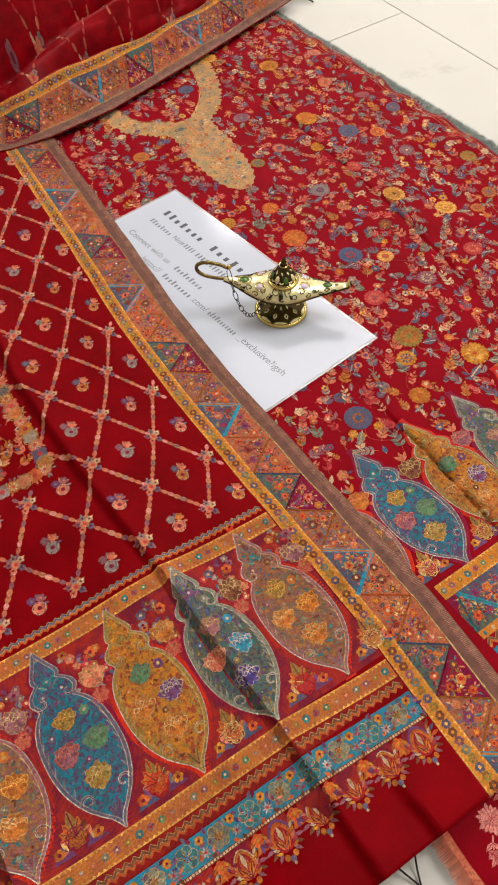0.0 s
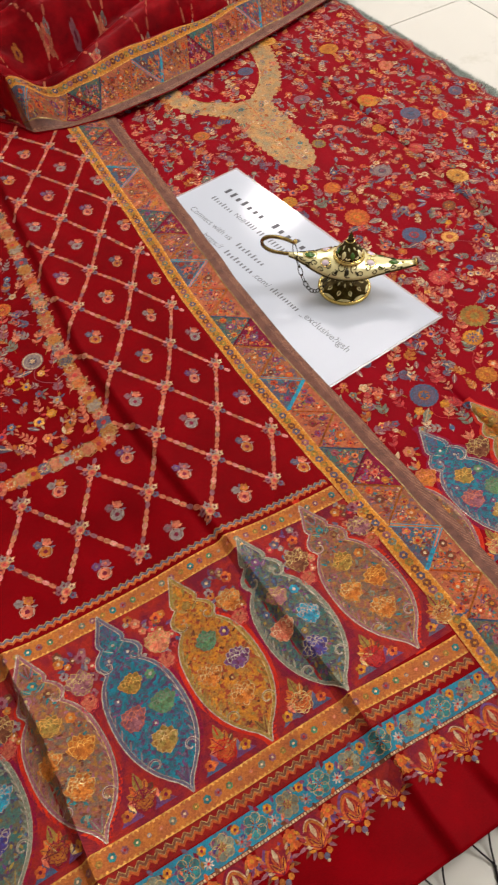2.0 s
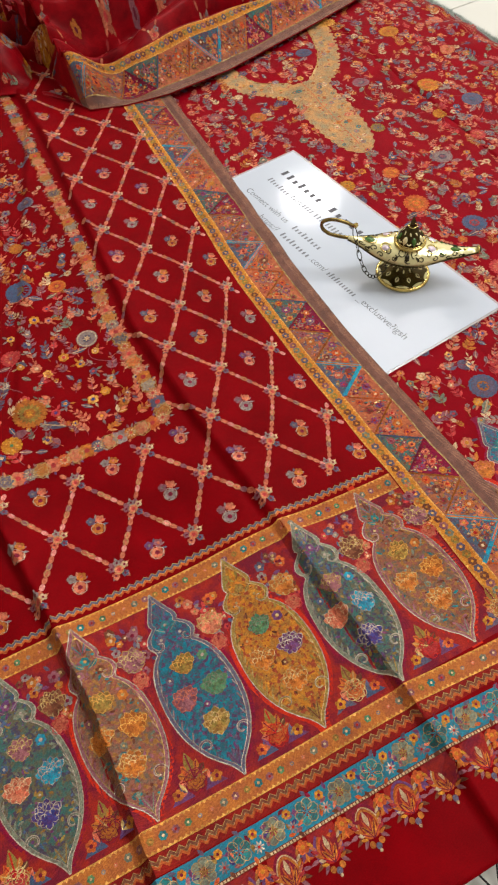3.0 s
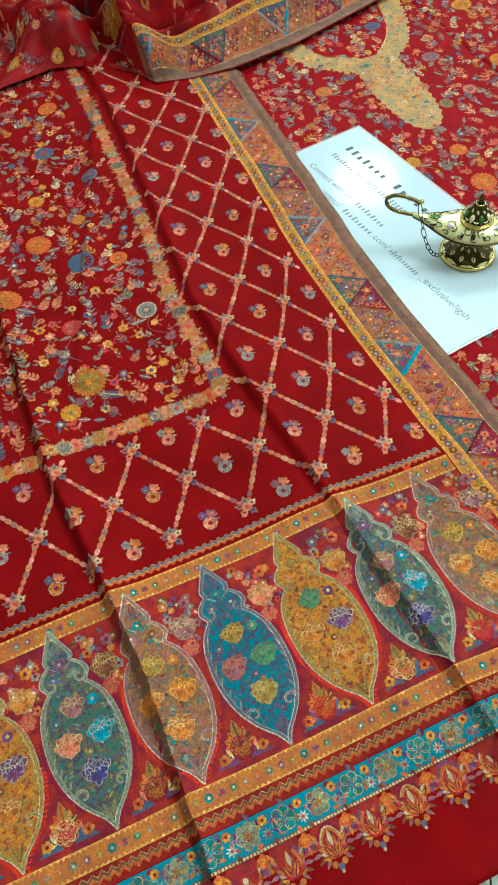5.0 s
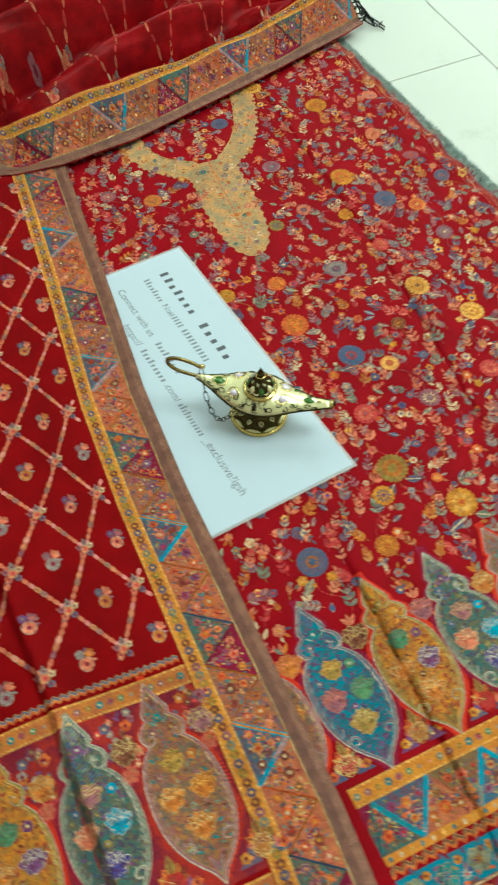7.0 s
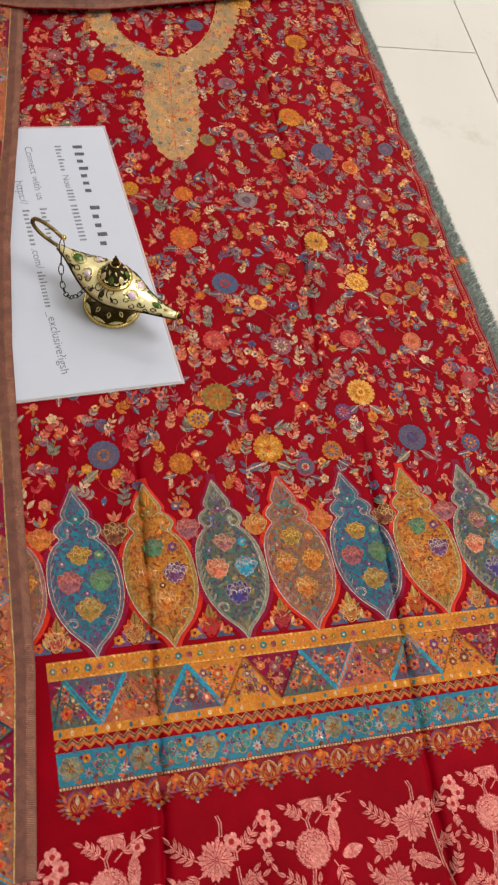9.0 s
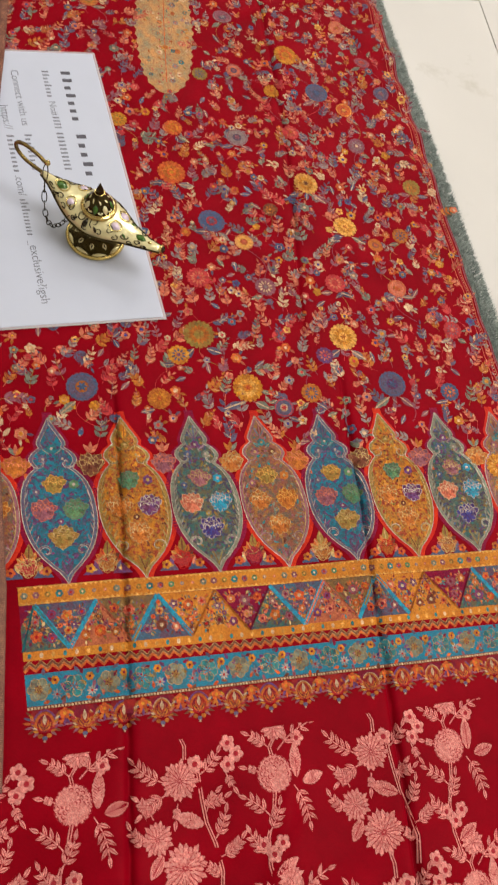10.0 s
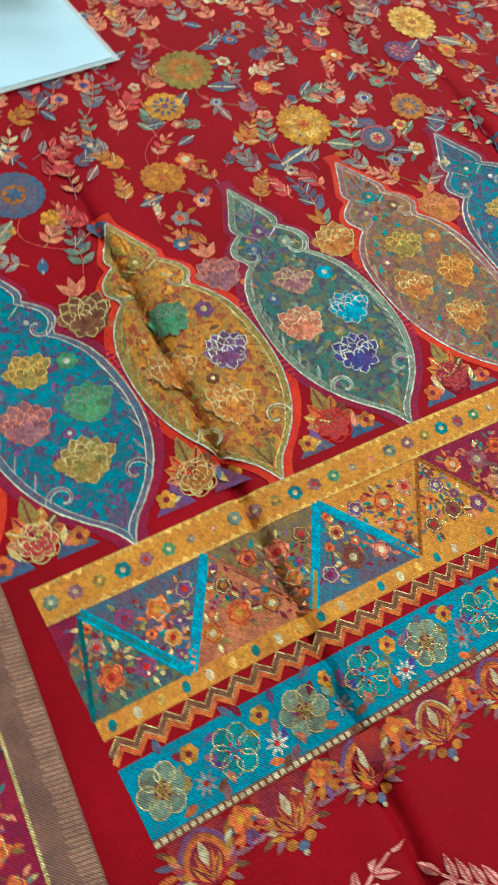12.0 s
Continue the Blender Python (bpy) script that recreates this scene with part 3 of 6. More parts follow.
def zigzag(cloth, parent, at, length, mid, tones=("brown", "orange"), amp=0.0021, period=0.0072):
    o = Stitch(cloth)
    n = int(length / period * 2)
    for tone, off, wd, lay in ((tones[0], 0.0010, 0.0019, 1), (tones[1], -0.0014, 0.0019, 1), ("gold_zari", 0.0021, 0.0004, 1.4), ("gold_zari", -0.0002, 0.0004, 1.4)):
        o.stroke([at(i * period / 2, mid + off + (amp if i % 2 else -amp) * 0.8) for i in range(n + 1)], wd, tone, lay)
    return o.done("zigzag_trim", parent)


def triangles(cloth, parent, at, length, width, base, ups, downs, first=0, shift=0.0):
    """A frieze of alternating upright and hanging triangles, each filled with small blooms."""
    n = int(length / (base / 2)) + 1
    rr = random.Random(31)
    for i in range(-1 if shift else 0, n):
        s0 = (i - 1) * base / 2 + shift
        up = (i + first) % 2 == 0
        fill, edge = (ups if up else downs)[((i + first) // 2) % len(ups if up else downs)]
        o = Stitch(cloth)

        def tri(a, b, s0=s0, up=up):
            half = base / 2 * ((1 - b) if up else b)
            s = min(max(s0 + base / 2 + (2 * a - 1) * half, 0.0), length)
            return at(s, b * width)
        o.grid(tri, 20, 14, fill, 0.7)
        ends = [tri(0, 0 if up else 1), tri(0.5, 1 if up else 0), tri(1, 0 if up else 1)]
        for a, b in ((ends[0], ends[1]), (ends[1], ends[2])) if s0 > -base / 2 else ((ends[1], ends[2]),):
            o.stroke([(a[0] + (b[0] - a[0]) * q / 20, a[1] + (b[1] - a[1]) * q / 20) for q in range(21)], 0.0030 if edge == "turquoise" else 0.0014, edge, 2.2)
        mid = s0 + base / 2
        lo = 0.3 if up else 0.7
        spots = [(0, lo, 0.0042), (-0.24, lo - (0.06 if up else -0.06), 0.0034), (0.24, lo - (0.06 if up else -0.06), 0.0034), (0, 0.62 if up else 0.38, 0.003), (0.1, 0.45 if up else 0.5, 0.0018), (-0.12, 0.5, 0.0018), (0, 0.82 if up else 0.2, 0.0016)]
        for ds, w, r in spots:
            s = mid + ds * base
            if 0.002 < s < length - 0.002:
                x, y = at(s, w * width)
                r *= 0.98
                small_flower(o, x, y, r, rr.choice(("orange", "orange", "ochre", "purple", "salmon", "mauve", "brown")), rr.choice(("gold", "maroon", "cream", "vermilion")), 1.8, rr.choice((5, 6)), rr.random())
                for q in range(6):
                    a = rr.uniform(0, 6.28)
                    leaf(o, x + r * math.cos(a), y + r * math.sin(a), a, 0.0034, 0.0014, rr.choice(("maroon", "slate", "teal", "olive", "gold_zari", "orange", "salmon", "brown")), 1.5)
                if r > 0.0025:
                    o.stroke(scallop(x, y, r * 0.8, 5, 0.2, 4), 0.0003, rr.choice(("gold_zari", "maroon", "vermilion")), 2.6, True)
        for q in range(40):
            b = rr.uniform(0.08, 0.92)
            half = base / 2 * ((1 - b) if up else b) * 0.8
            s = mid + rr.uniform(-half, half)
            if 0.002 < s < length - 0.002:
                x, y = at(s, b * width)
                if q % 3:
                    leaf(o, x, y, rr.uniform(0, 6.28), rr.uniform(0.002, 0.0036), 0.0011, rr.choice(("maroon", "olive", "salmon", "ochre", "purple", "mauve", "slate", "brown")), 1.2)
                else:
                    o.poly(circle(x, y, rr.uniform(0.0005, 0.0009), 6), rr.choice(("sage", "teal", "gold_zari", "maroon")), 1.9)
        o.done("triangle_panel", parent)


def turquoise_band(cloth, parent, at, length, width, flip=1):
    o = Stitch(cloth)
    o.grid(lambda a, b: at(a * length, b * width), max(2, int(length / 0.002)), 6, "fill_turquoise", 0.6)
    for i in range(int(length / 0.022)):
        s = 0.008 + i * 0.022
        x, y = at(s, width * 0.5)
        tone, eye = (("sage", "olive"), ("teal", "turquoise"))[i % 2]
        small_flower(o, x, y, 0.0074, tone, "maroon", 1.4, 6, i)
        for q in range(6):
            a = q * math.tau / 6 + i
            o.stroke(circle(x + 0.0043 * math.cos(a), y + 0.0043 * math.sin(a), 0.003, 8), 0.0003, "gold_zari", 2.6, True)
        petals(o, x, y, 0, 0.0035, 5, 0.001, eye, 3)
        x, y = at(s + 0.011, width * (0.5 - flip * 0.2))
        petals(o, x, y, 0.0006, 0.0036, 8, 0.0011, ("grey", "silver_zari")[i % 2], 1.8)
        o.poly(circle(x, y, 0.0009, 6), "vermilion", 2.4)
        x, y = at(s + 0.0105, width * (0.5 + flip * 0.25))
        small_flower(o, x, y, 0.0028, "gold", "maroon", 1.6, 6)
        for ds, w, tone in ((0.0065, 0.12, "orange"), (0.0155, 0.8, "purple"), (0.016, 0.16, "mauve"), (0.006, 0.85, "maroon"), (0.0148, 0.45, "navy"), (0.008, 0.5, "olive"), (0.0135, 0.62, "mauve"), (0.0128, 0.1, "brown"), (0.0075, 0.68, "sage"), (0.0178, 0.6, "purple"), (0.018, 0.35, "salmon"), (0.0035, 0.93, "slate")):
            x, y = at(s + ds, width * w)
            leaf(o, x, y, R.uniform(0, 6.28), 0.0048, 0.0024, tone, 1.5)
    ob = o.done("turquoise_band", parent)
    o = Stitch(cloth)
    e = -0.0012 if flip > 0 else width + 0.0012
    o.grid(lambda a, b: at(a * length, e + (b - 0.5) * 0.0022), max(2, int(length / 0.004)), 1, "brown", 0.7)
    for i in range(int(length / 0.0021)):
        s = i * 0.0021
        o.poly([at(s, e - 0.0007), at(s + 0.0014, e - 0.0007), at(s + 0.0014, e + 0.0007), at(s, e + 0.0007)], "cream", 1.2)
    o.done("dash_line", parent)
    return ob


def pendant(cloth, parent, x, y, s, alt, drop=1.0):
    """A hanging palmette: nested arches round a cone of petals, side plumes and a trefoil drop."""
    o = Stitch(cloth)
    a, b, c = (("orange", "purple", "vermilion"), ("ochre", "maroon", "orange"))[alt]
    o.poly([(x + s * u, y + s * v) for u, v in ((-0.008, 0), (0.008, 0), (0.0095, -0.006), (0.0075, -0.012), (0.003, -0.016), (-0.003, -0.016), (-0.0075, -0.012), (-0.0095, -0.006))], "fill_purple", 0.6)
    for k in range(6):
        for sg in (-1, 1):
            q = -math.pi / 2 + sg * (0.45 + k * 0.3)
            leaf(o, x + s * 0.0082 * math.cos(q), y - s * 0.0075 + s * 0.0088 * math.sin(q), q + sg * 0.35, 0.0056 * s, 0.0021 * s, ("mauve", "brown", "mauve", "orange", "slate", "brown")[k], 1.1)
    for rad, tone, wd in ((0.0092, b, 0.0014), (0.0078, "cream" if alt else "ochre", 0.0007), (0.0066, a, 0.0012)):
        o.stroke([(x + s * rad * 0.82 * math.cos(q) * (1 - 0.18 * max(0, math.sin(q))), y - s * 0.0098 + s * rad * 1.02 * math.sin(q)) for q in [-0.45 + (math.pi + 0.9) * i / 18 for i in range(19)]], wd * s, tone, 1.4)
    for k, (yy, sp, ln) in enumerate(((-0.0165, 0.95, 0.0072), (-0.0165, 0.5, 0.0088), (-0.0145, 0.7, 0.0066), (-0.0135, 0.3, 0.0078), (-0.011, 0.0, 0.0078))):
        for sg in ((-1, 1) if sp else (1,)):
            leaf(o, x, y + yy * s, math.pi / 2 + sg * sp, ln * s, 0.0028 * s, (c, a, "gold", "orange", "cream")[k], 1.6 + 0.25 * k, "maroon" if k < 4 else None)
    for u, v, tone in ((-0.0028, -0.0188, "ochre"), (0.0028, -0.0188, "ochre"), (0, -0.0205, "slate")):
        o.poly(circle(x + s * u, y + s * v, 0.0017 * s, 8), tone, 1.6)
    o.poly(circle(x, y - 0.0226 * s, 0.0009 * s, 7), "cream", 1.8)
    for k in range(12):
        sg = -1 if k % 2 else 1
        leaf(o, x + sg * s * (0.0035 + 0.0007 * (k // 2)), y - s * (0.016 - 0.0021 * (k // 2)), math.pi / 2 - sg * (1.25 - 0.1 * (k // 2)), 0.0042 * s, 0.0017 * s, ("ochre", "gold", "rose", "cream", "salmon")[k % 5], 1.9)
    o.v = [(a, y + (b - y) * drop, c) for a, b, c in o.v]
    o.done("pendant_motif", parent)


def interbloom(o, x, y, s):
    small_flower(o, x, y - 0.0035 * s, 0.0036 * s, "orange", "gold", 1.6, 5, 0.3)
    for a in (-1.57, -0.9, -2.24):
        leaf(o, x, y - 0.006 * s, a, 0.0052 * s, 0.0022 * s, R.choice(("ochre", "orange", "purple")), 1.3)


# ---- the place: tiled floor; walls, ceiling and lamps out of view ----
FLOOR_Z = -0.007
ROOM = (-3.0, 2.4, -3.0, 3.6)
ROOM_POSE = pose(0.3795, 0.470, 0, 0, 0, 2.2)


def box_bm(x0, x1, y0, y1, z0, z1, bevel=0.0):
    bm = bmesh.new()
    bmesh.ops.create_cube(bm, size=1, matrix=Matrix.LocRotScale(((x0 + x1) / 2, (y0 + y1) / 2, (z0 + z1) / 2), None, (x1 - x0, y1 - y0, z1 - z0)))
    if bevel:
        bmesh.ops.bevel(bm, geom=bm.edges[:], offset=bevel, segments=2, affect="EDGES")
    return bm


floor = empty("floor", "glossy white porcelain tile floor with thin grey joints", "floor", "structure")
part("grout_bed", box_bm(ROOM[0], ROOM[1], ROOM[2], ROOM[3], FLOOR_Z - 0.03, FLOOR_Z - 0.0012), "grout", floor).matrix_basis = ROOM_POSE
# unseen walls and ceiling, added to close the room and bounce its light
for nm, b in (("wall_east", (ROOM[1], ROOM[1] + 0.12, ROOM[2], ROOM[3])), ("wall_west", (ROOM[0] - 0.12, ROOM[0], ROOM[2], ROOM[3])),
              ("wall_north", (ROOM[0] - 0.12, ROOM[1] + 0.12, ROOM[3], ROOM[3] + 0.12)), ("wall_south", (ROOM[0] - 0.12, ROOM[1] + 0.12, ROOM[2] - 0.12, ROOM[2]))):
    tagged(part(nm, box_bm(*b, FLOOR_Z - 0.03, CEIL + 0.1), "wall_stone", None, smooth=False), "plain beige wall out of view, added to bounce light", "wall", kind="structure").matrix_basis = ROOM_POSE
tagged(part("ceiling", box_bm(ROOM[0], ROOM[1], ROOM[2], ROOM[3], CEIL, CEIL + 0.1), "wall_paint", None, smooth=False), "plain white ceiling out of view, closing the room", "ceiling", kind="structure").matrix_basis = ROOM_POSE


def lathe(profile, seg=40, x=0.0, y=0.0, z=0.0):
    bm = bmesh.new()
    rings = []
    for r, h in profile:
        rings.append([bm.verts.new((x + r * math.cos(i * math.tau / seg), y + r * math.sin(i * math.tau / seg), z + h)) for i in range(seg)])
    for a, b in zip(rings, rings[1:]):
        for i in range(seg):
            bm.faces.new((a[i], a[(i + 1) % seg], b[(i + 1) % seg], b[i]))
    bm.faces.new(rings[0][::-1])
    bm.faces.new(rings[-1])
    return bm


# housing for each unseen lamp; only the first has a known place
def unseen_ceiling_lamp(x, y, k):
    e = empty("unseen_ceiling_lamp", "unseen round ceiling lamp, placed to light the cloths", "ceiling lamp", group="ceiling lamps")
    e.location = (x, y, CEIL)
    part("rim", lathe(((k + 0.03, 0), (k + 0.03, -0.02), (k + 0.022, -0.026), (k + 0.006, -0.026), (k + 0.006, -0.02), (0.03, -0.02)), 48), "wall_paint", e)
    part("diffuser", lathe(((k + 0.004, -0.021), (k - 0.002, -0.026), (0.02, -0.028)), 48), "lamp_glass", e)


for lx, ly, wide, watt in LAMPS:
    unseen_ceiling_lamp(lx, ly, wide / 2)

# ---- cloth surfaces ----
def ridge(d, h, w):
    return h * np.exp(-(d / w) ** 2)


def smooth01(x):
    x = np.clip(x, 0, 1)
    return x * x * (3 - 2 * x)


def pleat(d, h, near, far):
    """A pressed pleat: a long rise that breaks off sharply at d = 0."""
    return h * np.where(d > 0, np.exp(-np.abs(d) / far), np.exp(-np.abs(d) / near))


def shirt_lines(x, y):
    a = x + 0.0735 + 0.004 * np.sin(9 * y)
    b = x - 0.114 - 0.02 * (y + 0.2)
    c = x - np.interp(y, [-0.05, 0.08, 0.22, 0.45, 0.6], [0.086, 0.095, 0.102, 0.097, 0.092])
    return (a, smooth01((0.03 - y) / 0.12)), (b, smooth01((0.01 - y) / 0.12)), (c, 0.55 * smooth01((y + 0.06) / 0.1))


def shirt_height(x, y):
    z = 0.0009 * np.sin(31 * x + 12 * y) * np.sin(23 * y - 5) + 0.0003 * np.sin(70 * x - 41 * y)
    z = z + 0.0011 * np.sin(52 * x + 17 * np.sin(9 * y)) * np.sin(11 * y + 3 * x) ** 2
    for d, k in shirt_lines(x, y):
        z = z + k * (pleat(d, 0.0036, 0.02, 0.016) - 0.0070 * np.exp(-np.abs(d - 0.0008) / 0.0022))
    # slack ripples by the free edge
    s = smooth01((x - 0.13) / 0.12) * smooth01((y - 0.12) / 0.1)
    z = z + s * (0.004 * np.sin(60 * y + 38 * x) ** 2)
    low = smooth01((-0.3 - y) / 0.06)
    z = z + low * (0.0026 * np.sin(30 * x + 9 * y + 1.1) ** 2 + ridge(x - 0.03 - 0.3 * (y + 0.35), 0.003, 0.008))
    flat = smooth01((np.hypot((x + 0.09) / 0.10, (y - 0.15) / 0.19) - 1.0) / 0.25)
    return 0.0008 + z * (0.2 + 0.8 * flat)


def shirt_crease(x, y):
    return sum(k * 0.0010 * np.exp(-np.abs(d) / 0.006) for d, k in shirt_lines(x, y))


def shirt_map(u, v):
    return u, v, shirt_height(u, v)


SHIFT_V = [-0.4, -0.32, -0.2, -0.08, 0.05, 0.15, 0.3, 0.47, 0.7]
SHIFT_U = [0.002, 0.001, 0.002, -0.005, -0.012, -0.013, -0.005, 0.001, 0.002]


def shawl_lines(x, y):
    d1 = x - np.interp(y, [-0.32, -0.214, -0.158, -0.086, 0.031, 0.144, 0.228, 0.45], [-0.284, -0.288, -0.294, -0.3, -0.313, -0.320, -0.313, -0.299])
    d2 = x - np.interp(y, [-0.32, -0.25, -0.138, -0.072, 0.026, 0.172, 0.4], [-0.47, -0.466, -0.464, -0.47, -0.481, -0.479, -0.47])
    d3 = x + 0.64 + 0.03 * np.sin(5 * y)
    d4 = x + 0.243 + 0.1 * (y + 0.3)
    d5 = x + 0.405 - 0.35 * (y - 0.2)
    return (d1, 0.8), (d2, 1.25), (d3, 0.9), (d4, 0.9 * smooth01((-0.27 - y) / 0.04)), (d5, 0.35 * smooth01((y - 0.05) / 0.1))


def shawl_height(x, y):
    z = 0.0062 + 0.0010 * np.sin(27 * x + 9) * np.sin(19 * y + 1) + 0.0005 * np.sin(64 * x + 33 * y)
    z = z + 0.0010 * np.sin(46 * x + 14 * np.sin(8 * y + 1)) * np.sin(10 * y + 4 * x) ** 2
    for d, k in shawl_lines(x, y):
        z = z + k * (pleat(d, 0.0088, 0.0034, 0.02) - 0.0026 * np.exp(-np.abs(d + 0.006) / 0.004))
    z = z + 0.0035 * smooth01((-0.29 - y) / 0.03) * np.sin(34 * x + 1.0) ** 2
    z = z - 0.0042 * smooth01((-0.31 - x) / 0.06)
    return z


def shawl_crease(x, y):
    return sum(k * 0.0010 * np.exp(-np.abs(d + 0.002) / 0.006) for d, k in shawl_lines(x, y))


def shawl_map(u, v):
    x = u + np.interp(v, SHIFT_V, SHIFT_U) * smooth01((u + 0.275) / 0.08)
    return x, v, shawl_height(x, v)


LIFT[shirt_map], LIFT[shawl_map] = shirt_crease, shawl_crease


def cloth_sheet(name, cloth, u_of, v0, v1, nu, nv, mat, parent, thick=0.001):
    """The plain ground of a cloth with turned-down edges; u_of(v) gives its two edges."""
    vs = np.linspace(v0, v1, nv + 1)
    U, V = [], []
    for v in vs:
        a, b = u_of(v)
        U.append(np.linspace(a, b, nu + 1))
        V.append(np.full(nu + 1, v))
    U, V = np.concatenate(U), np.concatenate(V)
    x, y, z = cloth(U, V)
    verts = np.stack([x, y, z], 1)
    k = nu + 1
    faces = [(j * k + i, j * k + i + 1, (j + 1) * k + i + 1, (j + 1) * k + i) for j in range(nv) for i in range(nu)]
    rim = [i for i in range(k)] + [j * k + nu for j in range(1, nv + 1)] + [nv * k + i for i in range(nu - 1, -1, -1)] + [j * k for j in range(nv - 1, 0, -1)]
    base = len(verts)
    low = verts[rim] - np.array([0, 0, thick])
    verts = np.concatenate([verts, low])
    n = len(rim)
    faces += [(rim[i], base + i, base + (i + 1) % n, rim[(i + 1) % n]) for i in range(n)]
    return mesh_object(name, verts, faces, [mat], None, parent)


# ---- rug ----
def rug_edge(y):
    return 0.241 + (0.484 - y) * 0.098


rug = empty("rug", "grey shaggy rug lying under the red cloths", "rug")
bm = bmesh.new()
ys = np.linspace(-0.9, 1.0, 20)
rings = []
for y in ys:
    e = rug_edge(y) - 0.006
    rings.append([bm.verts.new(q) for q in ((-0.232, y, FLOOR_Z + 0.0002), (-0.232, y, -0.0060), (e - 0.004, y, -0.0060), (e, y, FLOOR_Z + 0.0002))])
for a, b in zip(rings, rings[1:]):
    for i in range(4):
        bm.faces.new((a[i], a[(i + 1) % 4], b[(i + 1) % 4], b[i]))
bm.faces.new(rings[0]), bm.faces.new(rings[-1][::-1])
part("backing", bm, "rug_grey", rug)
vt, fc = [], []
rr = random.Random(3)
for i in range(24000):
    y = rr.uniform(-0.35, 0.95)
    d = rr.random() ** 1.3 * 0.03
    x = rug_edge(y) - d + rr.uniform(-0.001, 0.001)
    a = rr.uniform(-0.9, 0.9) if d < 0.008 else rr.uniform(-3.1, 3.1)
    ln = rr.uniform(0.0035, 0.0065)
    if x < 0.262 - 0.085 * y:
        ln *= 0.4
    lean = rr.uniform(0.3, 1.0)
    r = 0.0007
    k = len(vt)
    z0 = FLOOR_Z + 0.001 if d < 0.006 else -0.0062
    for q in range(3):
        vt.append((x + r * math.cos(q * 2.1 + a), y + r * math.sin(q * 2.1 + a), z0))
    vt.append((x + ln * lean * 0.7 * math.cos(a), y + ln * lean * 0.7 * math.sin(a), z0 + ln * (1.1 - 0.5 * lean)))
    fc += [(k, k + 1, k + 3), (k + 1, k + 2, k + 3), (k + 2, k, k + 3)]
mesh_object("pile", vt, fc, ["rug_grey"], None, rug)["kind"] = "stuff"

# ---- the shirt piece ----
shirt = empty("shirt_piece", "red floral silk shirt piece with medallion hem, lying flat", "shirt fabric")


def shirt_side(v):
    return -0.24, 0.268 - 0.085 * v


cloth_sheet("ground_cloth", shirt_map, shirt_side, -0.56, 0.66, 400, 400, "shirt_red", shirt)

